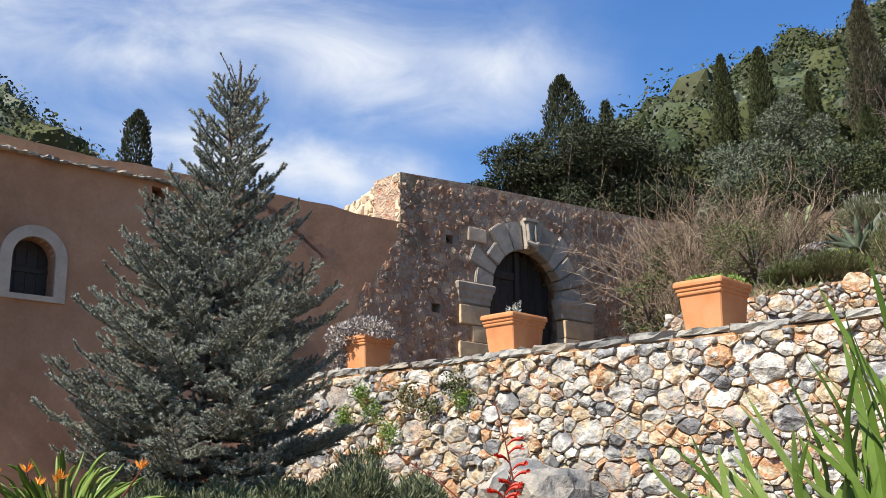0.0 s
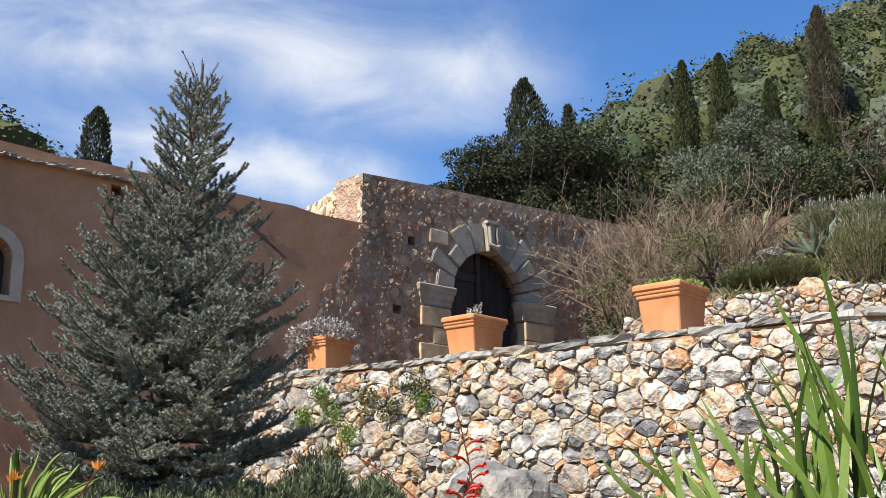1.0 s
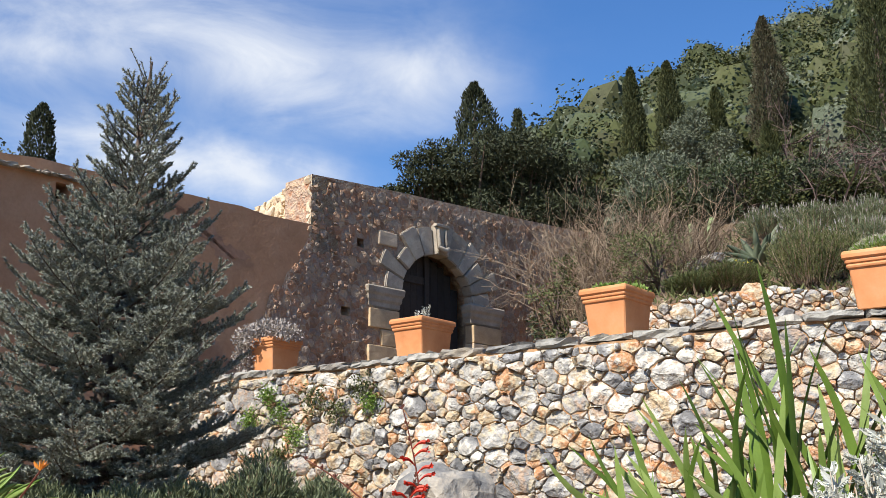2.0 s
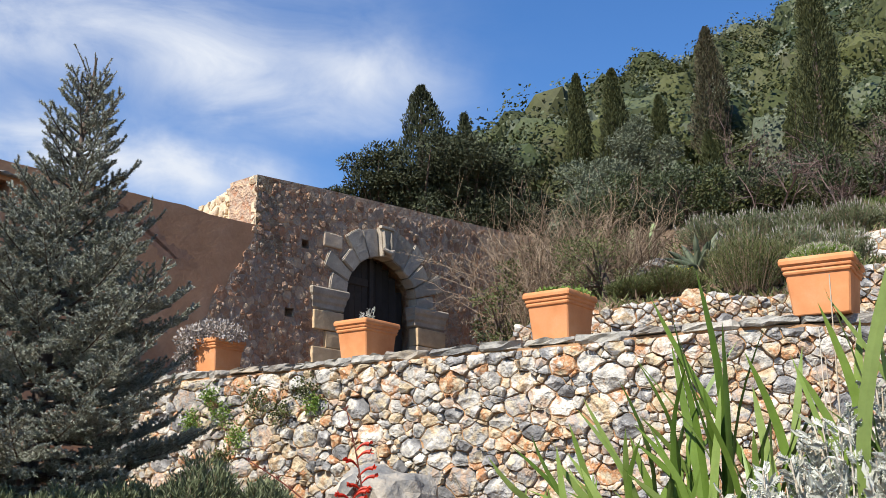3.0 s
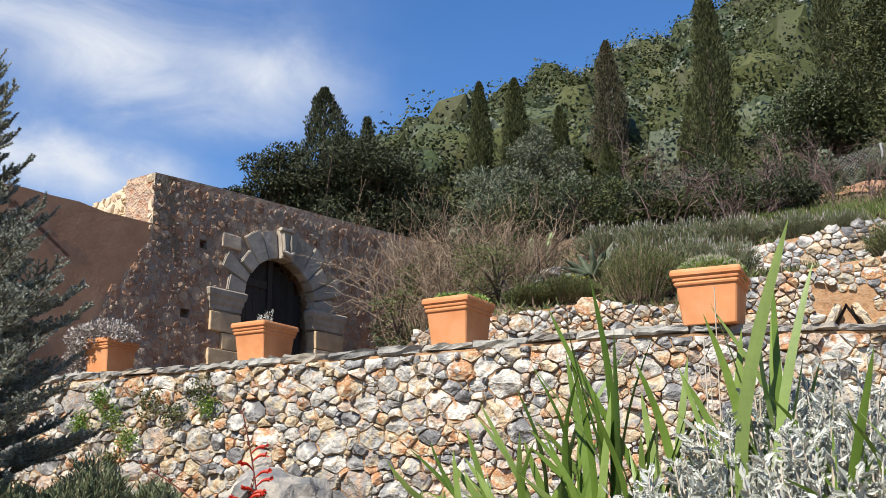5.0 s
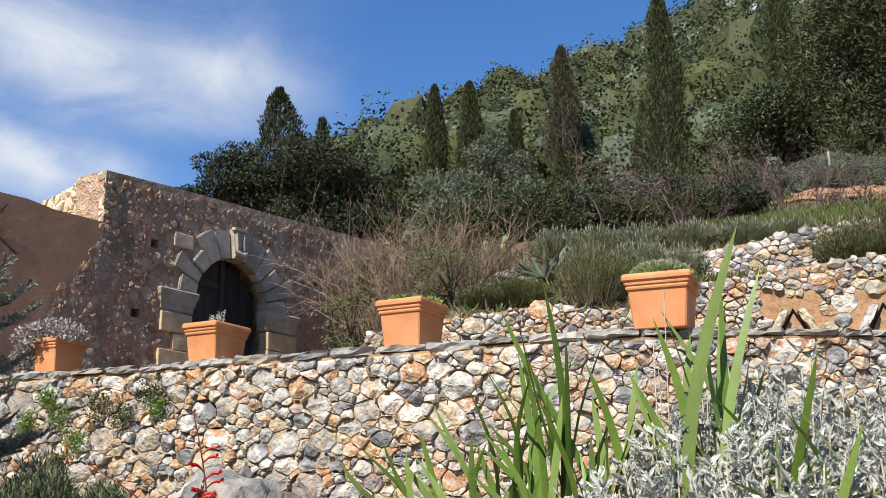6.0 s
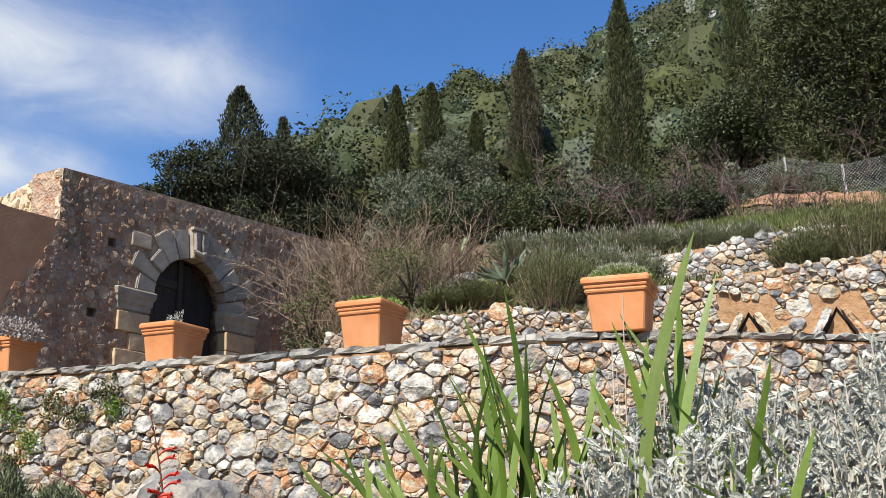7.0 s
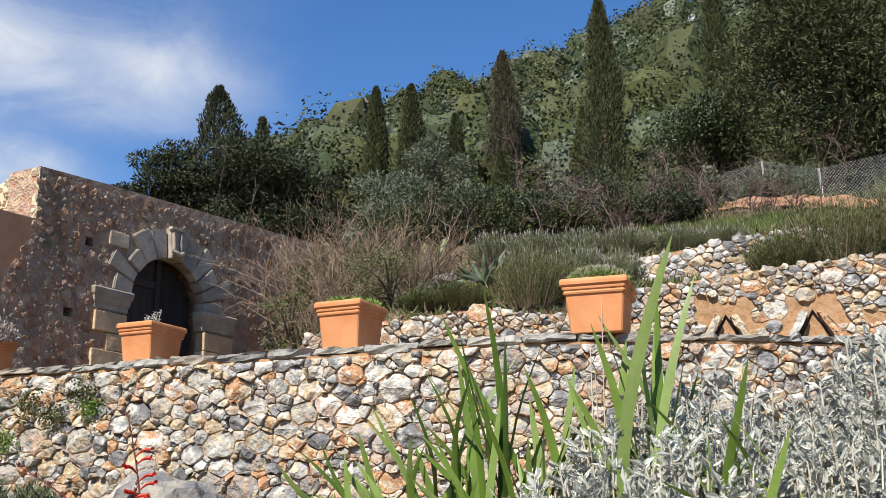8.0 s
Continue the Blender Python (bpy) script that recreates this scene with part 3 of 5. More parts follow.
def arch(cx, half, z0, spring, n=18, rise=None):
    """An arched opening's outline."""
    rise = half if rise is None else rise
    return [(cx - half, z0), (cx + half, z0)] + [(cx + half * math.cos(a), spring + rise * math.sin(a)) for a in np.linspace(0, math.pi, n)]


def square(cx, cz, w, h):
    return [(cx - w / 2, cz - h / 2), (cx + w / 2, cz - h / 2), (cx + w / 2, cz + h / 2), (cx - w / 2, cz + h / 2)]


DOOR = dict(cx=2.57, half=0.80, spring=4.62, rise=0.74)
HOLES = ((0.94, 5.285, 0.14, 0.13), (0.66, 4.23, 0.17, 0.13), (4.63, 5.3, 0.14, 0.14))


def moulded(profile, x0, x1, depth_back):
    """A block between x0 and x1 whose front and sides follow a profile of (out, z)."""
    bm = bmesh.new()
    rows = []
    for o, z in profile:
        rows.append([bm.verts.new(c) for c in ((x0 - o, depth_back, z), (x0 - o, -o, z), (x1 + o, -o, z), (x1 + o, depth_back, z))])
    for a, b in zip(rows[:-1], rows[1:]):
        for k in range(3):
            bm.faces.new((a[k], a[k + 1], b[k + 1], b[k]))
    bm.faces.new(rows[0][::-1])
    bm.faces.new(rows[-1])
    return bm


def house():
    h = thing("chapel_house", "ochre-plastered monastery house with a rubble-stone gate front", "house", HOUSE)
    cx, half, spring, rise = (DOOR[k] for k in ("cx", "half", "spring", "rise"))
    # plaster facade with uneven crest
    crest = [(0.0, 5.39)] + [(u, 5.39 + 0.018 * math.sin(u * 3.1) + 0.012 * math.sin(u * 9)) for u in np.arange(-0.4, -17, -0.4)]
    win = arch(-5.095, 0.235, 3.70, 4.10, 12)
    vent = square(-3.70, 5.07, 0.17, 0.2)
    bm = facade(bmesh.new(), [(-17.0, 0.6), (0.0, 0.6)] + crest + [(-17.0, 5.39)], [win, vent], 0.5)
    part("plaster_wall", bm, M_PLASTER, h, "rough ochre-brown plaster")
    # the gate front
    crown = [(8.0, 6.62), (6.6, 6.5), (5.67, 6.44), (4.2, 6.36), (2.6, 6.28), (1.2, 6.21), (0.45, 6.16), (0.0, 6.13)]
    holes = [arch(cx, half + 0.24, 2.9, spring, 22, rise + 0.24)] + [square(*q) for q in HOLES]
    bm = facade(bmesh.new(), [(0.0, 1.2), (8.0, 1.2)] + crown, holes, 0.6)
    part("gate_wall", bm, M_RUBBLE, h, "old rubble wall with reddish render")
    # its return above the roof, sunlight put into its paler cream colour
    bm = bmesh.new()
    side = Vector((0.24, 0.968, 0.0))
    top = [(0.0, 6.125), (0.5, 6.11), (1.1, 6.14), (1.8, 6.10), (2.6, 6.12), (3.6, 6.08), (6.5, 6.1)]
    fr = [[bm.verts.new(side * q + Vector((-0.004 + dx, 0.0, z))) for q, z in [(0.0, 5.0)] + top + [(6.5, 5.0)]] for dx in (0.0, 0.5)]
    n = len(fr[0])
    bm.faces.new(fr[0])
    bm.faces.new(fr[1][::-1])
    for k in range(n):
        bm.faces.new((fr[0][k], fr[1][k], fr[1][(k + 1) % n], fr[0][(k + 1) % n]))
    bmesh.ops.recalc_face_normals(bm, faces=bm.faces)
    part("return_wall", bm, M_RETURN, h, "rubble wall end, sunlight put into its pale cream colour")
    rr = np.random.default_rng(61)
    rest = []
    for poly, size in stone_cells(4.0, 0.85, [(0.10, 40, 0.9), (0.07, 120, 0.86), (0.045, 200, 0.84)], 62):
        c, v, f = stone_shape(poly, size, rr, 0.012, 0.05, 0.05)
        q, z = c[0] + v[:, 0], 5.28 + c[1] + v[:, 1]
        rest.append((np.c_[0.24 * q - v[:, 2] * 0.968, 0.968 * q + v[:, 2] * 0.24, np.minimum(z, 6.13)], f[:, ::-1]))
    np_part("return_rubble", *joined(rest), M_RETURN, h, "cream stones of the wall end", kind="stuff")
    # ragged render laid over the end of the plaster
    bm = bmesh.new()
    edge = [(0.0, 5.36), (-0.05, 5.2), (-0.16, 4.98), (-0.22, 4.8), (-0.42, 4.62), (-0.5, 4.4), (-0.7, 4.28), (-0.78, 4.0), (-1.0, 3.8), (-1.1, 3.5), (-1.35, 3.3), (-1.5, 2.8), (0.0, 2.8)]
    for y in (-0.012, 0.02):
        bm.faces.new([bm.verts.new((x, y, z)) for x, z in edge])
    part("render_patch", bm, M_RUBBLE, h, "exposed rubble where the plaster has gone")
    # damp stain on the plaster
    bm = bmesh.new()
    ring = [(-1.75 + math.cos(a) * 0.55 * (1 + 0.25 * math.sin(3 * a + 1) + 0.12 * math.sin(7 * a)), 4.95 - 0.25 * math.cos(a) + math.sin(a) * 0.14 * (1 + 0.3 * math.sin(5 * a))) for a in np.linspace(0, 2 * math.pi, 90, endpoint=False)]
    ring = [(x + rng.normal(0, 0.022), z + rng.normal(0, 0.016)) for x, z in ring]
    bm.faces.new([bm.verts.new((x, -0.003, z)) for x, z in ring])
    part("damp_stain", bm, M_STAIN, h, "dark damp stain on the plaster")
    bm = bmesh.new()
    box(bm, -17, -0.02, 0.5, 7, 5.2, 5.3)
    box(bm, 2.0, 8.0, 0.6, 7, 6.0, 6.1)
    part("roof", bm, M_PLASTER, h, "flat rendered roof")
    # rubble of the gate front, half hidden in render
    rr = np.random.default_rng(41)
    rest = []
    for poly, size in stone_cells(8.0, 3.6, [(0.10, 8, 0.9), (0.07, 60, 0.84), (0.045, 200, 0.8), (0.03, 260, 0.8)], 43):
        c, v, f = stone_shape(poly, size, rr, 0.008, 0.03, 0.05)
        u, z = c[0] - 1.4, c[1] + 2.9
        top = np.interp(u, [-1.5, -0.05, 0.0, 8], [2.95, 5.2, 6.13, 6.6])
        over = z > top - 0.1 or any(abs(u - a) < w / 2 + 0.1 and abs(z - b) < hh / 2 + 0.1 for a, b, w, hh in HOLES)
        gate = abs(u - cx) < half + 0.62 and z < spring or math.hypot(u - cx, (z - spring)) < half + 0.42
        if over or gate or rr.random() > 0.8:
            continue
        rest.append((np.c_[u + v[:, 0], -v[:, 2] * (0.25 + 0.4 * rr.random() ** 3) - 0.004 - 0.008 * (u < 0), z + v[:, 1]], f[:, ::-1]))
    np_part("render_rubble", *joined(rest), M_TOWER, h, "weathered stones set in render", kind="stuff")
    # voussoirs
    edges = [3, 15, 28, 42, 56, 77, 96, 113, 131, 148, 162, 177]
    longs = [0.44, 0.72, 0.44, 0.60, 0.52, 0.47, 0.45, 0.49, 0.28, 0.54, 0.36]
    for k, (a0, a1) in enumerate(zip(edges[:-1], edges[1:])):
        bm = bmesh.new()
        key = k == 5
        front, back = (-0.12 if key else -0.04 - 0.012 * (k % 3)), 0.14
        aa = np.radians(np.linspace(a0 + 0.5, a1 - 0.5, 5))
        prof = []
        for rad in (0.0, longs[k] * (1.04 if key else 1)):
            prof.append([(cx + (half + rad) * math.cos(a), spring + (rise + rad) * math.sin(a)) for a in aa])
        rings = []
        for y in (front, back):
            rings.append([[bm.verts.new((x, y, z)) for x, z in row] for row in prof])
        for j in range(4):
            for y in (0, 1):
                q = (rings[y][0][j], rings[y][0][j + 1], rings[y][1][j + 1], rings[y][1][j])
                bm.faces.new(q if y else q[::-1])
            bm.faces.new((rings[0][0][j], rings[0][0][j + 1], rings[1][0][j + 1], rings[1][0][j]))
            bm.faces.new((rings[0][1][j + 1], rings[0][1][j], rings[1][1][j], rings[1][1][j + 1]))
        for j in (0, 4):
            bm.faces.new((rings[0][0][j], rings[0][1][j], rings[1][1][j], rings[1][0][j]))
        bmesh.ops.recalc_face_normals(bm, faces=bm.faces)
        bmesh.ops.bevel(bm, geom=[e for e in bm.edges if e.calc_face_angle(0) > 0.6], offset=0.015, segments=2, affect="EDGES")
        ob = part("keystone" if key else "voussoir", bm, M_VOUSS, h, "carved projecting keystone" if key else "")
        if key:
            for dx in (-0.07, 0.07):
                v, f = tube([(cx + dx, -0.13, 5.40), (cx + dx * 1.1, -0.15, 5.55), (cx + dx * 1.2, -0.13, 5.76)], [0.025, 0.03, 0.022], 8)
                np_part("rib", v, f, M_VOUSS, ob, smooth=True)
            v, f = tube([(cx - 0.12, -0.16, 5.46), (cx, -0.2, 5.40), (cx + 0.12, -0.16, 5.46)], [0.03, 0.05, 0.03], 8)
            np_part("scroll", v, f, M_VOUSS, ob, smooth=True)
            bm = box(bmesh.new(), cx - 0.15, cx + 0.16, -0.15, -0.08, 5.80, 5.85, 0.01)
            part("cap", bm, M_VOUSS, ob)
    # capitals and jambs
    cap = [(0.0, 4.36), (0.02, 4.38), (0.02, 4.44), (0.04, 4.48), (0.045, 4.54), (0.07, 4.58), (0.08, 4.66), (0.065, 4.68)]
    for x0, x1, kind in ((1.12, 1.72, 0), (3.36, 4.06, 1)):
        part("capital", moulded(cap, x0, x1, 0.14), M_VOUSS, h, "moulded impost block")
        courses = [(4.34, 4.05, 0.02, 0.0), (4.045, 3.8, -0.22 if not kind else -0.03, 0.0), (3.795, 3.42, 0.04, -0.0), (3.415, 3.0, -0.1, 0.0), (2.995, 2.6, 0.03, 0)]
        for z1, z0, wide, _ in courses:
            a, b = (x0 - wide, x1 - 0.02) if not kind else (x0 + 0.02, x1 + wide)
            part("jamb_block", box(bmesh.new(), a, b, -0.05, 0.14, z0, z1, 0.014, 0.006), M_JAMB, h)
    for spec in ((1.30, 1.68, 5.33, 5.55),):
        part("inset_block", box(bmesh.new(), spec[0], spec[1], -0.03, 0.2, spec[2], spec[3], 0.02, 0.01), M_JAMB, h, "squared tan stone above the arch")
    # left gate leaf, the passage behind and an infill for the open half
    # passage box, its darkness painted on rather than left to the light
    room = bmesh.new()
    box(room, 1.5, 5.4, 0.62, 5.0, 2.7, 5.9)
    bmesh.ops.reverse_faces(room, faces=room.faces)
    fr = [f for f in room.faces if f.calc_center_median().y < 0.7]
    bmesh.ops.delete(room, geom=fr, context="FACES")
    part("passage", room, M_SHADE, h, "passage box, its shade put into a near-black colour")
    leaf = under(new("gate_half"), h)
    leaf["label"] = "dark wooden gate leaf, closed"
    leaf.matrix_local = pose(0, 0, 0)
    for k in range(5):
        x0 = cx - half + 0.0 + k * 0.145
        top = spring + rise * math.sqrt(max(0.03, 1 - ((x0 + 0.07 - cx) / half) ** 2)) + 0.03
        part("board", box(bmesh.new(), x0, x0 + 0.14, 0.22, 0.26, 2.9, top, 0.006), M_WOOD, leaf)
    part("stile", box(bmesh.new(), cx - 0.09, cx + 0.0, 0.17, 0.26, 2.9, 5.4, 0.01), M_WOOD, leaf)
    for z in (3.4, 4.2, 4.9):
        part("rail", box(bmesh.new(), cx - half + 0.02, cx - 0.1, 0.185, 0.222, z, z + 0.12, 0.008), M_WOOD, leaf)
    # added boards over the open right half, near black in place of shade
    other = under(new("gate_half"), h)
    other["label"] = "added near-black infill for the shade in the open gate half"
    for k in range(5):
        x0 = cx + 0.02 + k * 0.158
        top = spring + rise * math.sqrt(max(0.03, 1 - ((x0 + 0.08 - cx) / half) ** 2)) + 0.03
        part("board", box(bmesh.new(), x0, x0 + 0.154, 0.30, 0.34, 2.9, top, 0.006), M_SHADE, other)
    # window
    w = under(new("window"), h)
    w["label"] = "small arched window in a pale surround, shuttered"
    bm = bmesh.new()
    outer, inner = arch(-5.095, 0.36, 3.64, 4.10, 16), arch(-5.095, 0.235, 3.70, 4.10, 16)
    vo = [[bm.verts.new((x, y, z)) for x, z in lp] for lp in (outer, inner) for y in (-0.035, 0.12)]
    n = len(outer)
    for k in range(n):
        kk = (k + 1) % n
        bm.faces.new((vo[0][k], vo[0][kk], vo[2][kk], vo[2][k]))
        bm.faces.new((vo[0][kk], vo[0][k], vo[1][k], vo[1][kk]))
        bm.faces.new((vo[2][k], vo[2][kk], vo[3][kk], vo[3][k]))
    part("surround", bm, M_WHITE, w, "pale limewashed arched surround")
    for k in range(4):
        x0 = -5.33 + k * 0.118
        part("shutter_board", box(bmesh.new(), x0, x0 + 0.115, 0.2, 0.23, 3.69, 4.34, 0.004), M_WOOD, w)
    part("shutter_rail", box(bmesh.new(), -5.33, -4.86, 0.185, 0.2, 3.98, 4.03, 0.003), M_WOOD, w)
    # plates closing the vent and wall holes, coloured near black as shade
    part("vent_back", box(bmesh.new(), -3.82, -3.58, 0.3, 0.33, 4.95, 5.2), M_SHADE, h)
    for a, b, ww, hh in HOLES:
        part("hole_back", box(bmesh.new(), a - ww, a + ww, 0.35, 0.38, b - hh, b + hh), M_SHADE, h)
    # drip course of thin slates under the parapet
    u = -9.0
    while u < -3.25:
        long = rng.uniform(0.16, 0.34)
        v, f = slab(long, 0.3, rng.uniform(0.02, 0.035), rng)
        ob = under(new("eave_slate", tri_mesh("eave_slate", v, f, M_SLATE)), h)
        ob.matrix_local = pose(u + long / 2, 0.06 - 0.03 * rng.random(), 5.225 + rng.uniform(-0.006, 0.006), rng.uniform(2, 7), rng.uniform(-3, 3), 0)
        u += long + 0.005
    # board lying over the roof edge
    bm = box(bmesh.new(), -0.35, 0.35, -0.08, 0.08, -0.02, 0.02, 0.005)
    ob = part("roof_board", bm, M_WOOD, h, "dark plank sticking up over the roof edge")
    ob.matrix_local = pose(-5.3, 3.4, 6.25, 0, -24, 0)
    v, f = tube([(-5.3, 3.4, 5.25), (-5.3, 3.4, 6.25)], [0.03, 0.03], 6)
    np_part("roof_post", v, f, M_WOOD, h)
    return h


house()

# ---- pots on the coping ----


def planter(name, x, y, turn, size, label, tall=0.46):
    """A square tapered terracotta planter with a stepped rim."""
    t = thing(name, label, "planter", pose(x, y, COPING + 0.004, 0, 0, turn), "planters along the terrace wall")
    sx, sy, hh = size[0] / 2, size[1] / 2, tall
    s = sx
    bm = bmesh.new()
    prof = [(0.74, 0.0), (0.755, 0.015), (0.86, 0.70), (0.86, 0.705), (0.905, 0.715), (0.92, 0.745), (0.905, 0.775), (0.895, 0.78), (0.94, 0.80), (0.95, 0.83), (0.935, 0.855), (0.96, 0.865), (1.0, 0.885), (1.005, 0.94), (0.985, 0.985), (0.96, 1.0), (0.86, 1.0), (0.84, 0.97), (0.80, 0.86)]
    rows = []
    for w, z in prof:
        c = 0.045 * s
        q, e = w * sx, w * sy
        ring = [(q - c, -e), (q, -e + c), (q, e - c), (q - c, e), (-q + c, e), (-q, e - c), (-q, -e + c), (-q + c, -e)]
        rows.append([bm.verts.new((a, b, z * hh)) for a, b in ring])
    for a, b in zip(rows[:-1], rows[1:]):
        for k in range(8):
            bm.faces.new((a[k], a[(k + 1) % 8], b[(k + 1) % 8], b[k]))
    bm.faces.new(rows[0][::-1])
    part("pot", bm, M_TERRA, t)
    bm = bmesh.new()
    vs = [bm.verts.new((a * 0.83 * sx, b * 0.83 * sy, 0.9 * hh)) for a, b in ((-1, -1), (1, -1), (1, 1), (-1, 1))]
    bm.faces.new(vs)
    part("soil", bm, M_SOIL, t)
    return t, s, hh


def leafy(parent, name, mat, n, centres, sizes, length, width, out=0.6, up=0.3, shell=0.7, label="", kind=""):
    p, o = lumps(n, centres, sizes, shell)
    way = unit(o * out + ball(n) * 0.7 + np.array([0, 0, up]))
    v, f = blades(p, way, length * rng.uniform(0.6, 1.3, n), width * rng.uniform(0.7, 1.2, n))
    return np_part(name, v, f, mat, parent, label, kind=kind)


def pots():
    t, s, hh = planter("planter", -0.90, 12.28, -43, (0.42, 0.5), "terracotta planter overgrown with a greyish trailing succulent", 0.42)
    leafy(t, "trailing_plant", M_HEATH, 2600, [(-0.05, -0.02, hh + 0.09), (-0.25, -0.16, hh - 0.02), (0.2, -0.05, hh + 0.05), (-0.26, -0.26, hh - 0.2), (-0.1, -0.28, hh + 0.02)], [(0.3, 0.28, 0.15), (0.19, 0.22, 0.2), (0.2, 0.24, 0.10), (0.12, 0.13, 0.22), (0.17, 0.12, 0.12)], 0.045, 0.03)
    t, s, hh = planter("planter", 0.75, 11.02, -43, (0.45, 0.6), "square terracotta planter with a few grey sprigs", 0.43)
    pieces = []
    for k in range(7):
        b = np.array([rng.uniform(-0.1, 0.1), rng.uniform(-0.1, 0.1), hh * 0.88])
        tip = b + np.array([rng.uniform(-0.09, 0.09), rng.uniform(-0.05, 0.05), rng.uniform(0.12, 0.2)])
        pts = b + (tip - b) * np.linspace(0.1, 1, 26)[:, None]
        pieces.append(blades(pts, ball(26) + np.array([0, 0, 0.8]), 0.035, 0.012))
        pieces.append(tube([b, tip], [0.004, 0.002], 4))
    np_part("sprigs", *joined(pieces), M_SILVER, t)
    t, s, hh = planter("planter", 2.50, 9.52, -43, (0.50, 0.60), "square terracotta planter with low green seedlings", 0.46)
    leafy(t, "seedling_mass", M_FRESH, 700, [(0, 0, hh * 0.98), (0.08, 0.05, hh), (-0.08, 0, hh)], [(0.2, 0.24, 0.06)] * 3, 0.045, 0.03, 0.3, 0.6, kind="stuff")
    t, s, hh = planter("planter", 4.41, 8.04, -37, (0.60, 0.67), "square terracotta planter with a domed pale-green cushion plant", 0.48)
    leafy(t, "cushion_plant", M_FRESH, 4200, [(0, 0, hh * 0.97)], [(0.29, 0.29, 0.15)], 0.04, 0.014, 1.0, 0.2, 0.92)
    leafy(t, "pale_tips", M_STRAW, 2600, [(0, 0, hh * 0.985)], [(0.29, 0.29, 0.155)], 0.035, 0.007, 1.0, 0.3, 0.97)


pots()

# ---- trees ----


def needles(base, way, length, width):
    """Single stiff needles, one triangle each."""
    n = len(base)
    way = unit(way)
    side = unit(np.cross(way, rng.normal(size=(n, 3)))) * width / 2
    v = np.stack([base - side, base + side, base + way * length[:, None]], 1).reshape(-1, 3)
    return v, np.arange(3 * n).reshape(-1, 3)


def spruce(x, y, z, top):
    """A young blue spruce: whorls of rising branches, flat sprays of needled shoots."""
    t = thing("blue_spruce", "young blue-grey spruce with dense needled branches", "tree", pose(x, y, z))
    hgt = top - z
    zs = np.linspace(-0.1, hgt, 14)
    spine = np.c_[0.30 * (zs / hgt).clip(0) ** 1.15 - 0.06, 0.03 * np.sin(zs * 2), zs]
    v, f = tube(spine, np.interp(zs, [0, hgt], [0.075, 0.008]), 9)
    np_part("trunk", v, f, M_BARK, t, smooth=True)
    wood, base, way, size = [], [], [], []

    def shoot(pts, ln, dense=1000, rad=0.004):
        pts = np.asarray(pts)
        wood.append(tube(pts, np.linspace(rad, rad * 0.5, len(pts)), 3))
        seg = np.diff(pts, axis=0)
        ll = np.linalg.norm(seg, axis=1)
        n = max(6, int(ll.sum() * dense))
        s = rng.random(n) * ll.sum()
        c = np.r_[0, np.cumsum(ll)]
        i = np.clip(np.searchsorted(c, s) - 1, 0, len(ll) - 1)
        p = pts[i] + seg[i] * ((s - c[i]) / ll[i])[:, None]
        base.append(p), way.append(unit(seg[i]) * 0.62 + ball(n) * 0.95 + np.array([0, 0, 0.2])), size.append(np.full(n, ln))

    prof_z = np.array([0.40, 0.60, 0.92, 1.33, 1.7, 2.0, 2.2, 2.5, 2.75, 3.1, 3.4, hgt])
    prof_r = np.array([0.92, 1.16, 1.16, 1.06, 0.98, 0.84, 0.68, 0.52, 0.42, 0.42, 0.30, 0.10])
    lv = 0.36
    while lv < hgt - 0.32:
        k = lv / hgt
        n = 7 if k < 0.5 else 6 if k < 0.7 else 5
        spin = rng.uniform(0, 6.28)
        for b in range(n):
            a = spin + b * 2 * np.pi / n + rng.uniform(-0.35, 0.35)
            long = float(np.interp(lv, prof_z, prof_r)) * rng.uniform(0.74, 1.12) * (1.06 if math.cos(a) > 0.3 else 0.97)
            rise = np.interp(k, [0, 0.3, 0.6, 1.0], [-0.10, 0.16, 0.50, 0.85])
            d = np.array([math.cos(a), math.sin(a), 0.0])
            s = np.linspace(0, 1, 8)[:, None]
            p0 = np.array([np.interp(lv, zs, spine[:, 0]), np.interp(lv, zs, spine[:, 1]), lv])
            pts = p0 + d * long * s * math.cos(rise) + np.array([0, 0, 1.0]) * long * (s * math.sin(rise) - 0.13 * (1 - k) * np.sin(s * 2.6) + 0.16 * s**3)
            wood.append(tube(pts, np.linspace(0.013 * (1 - k) + 0.006, 0.003, 8), 5))
            shoot(pts[3:], 0.021, 800)
            flat = np.array([-d[1], d[0], 0.0])
            q = 0.20
            sgn = 1
            while q < 0.97:
                i = q * 7
                j = min(6, int(i))
                o = pts[j] + (pts[j + 1] - pts[j]) * (i - j)
                ahead = unit(pts[j + 1] - pts[j])
                tl = (0.40 * long * (1.08 - q) + 0.05) * rng.uniform(0.75, 1.2)
                sd = unit(ahead * 0.85 + sgn * flat * rng.uniform(0.6, 1.0) + np.array([0, 0, rng.uniform(-0.12, 0.42)]))
                tw = o + sd * tl * np.linspace(0, 1, 4)[:, None] + np.array([0, 0, 0.14]) * tl * (np.linspace(0, 1, 4) ** 2)[:, None]
                shoot(tw, 0.022)
                if tl > 0.16:
                    for e in (-1, 1):
                        for w in (0.35, 0.65):
                            if rng.random() < 0.8:
                                o2 = tw[0] + (tw[3] - tw[0]) * w
                                s2 = unit(sd + e * 0.85 * unit(np.cross(sd, [0, 0, 1.0])) + np.array([0, 0, rng.uniform(-0.05, 0.35)]))
                                shoot(o2 + s2 * tl * (0.62 - 0.4 * w) * np.linspace(0, 1, 3)[:, None], 0.018)
                sgn = -sgn
                q += 0.046 / max(0.35, long)
        lv += 0.118 + 0.05 * k
    tip = spine[-1]
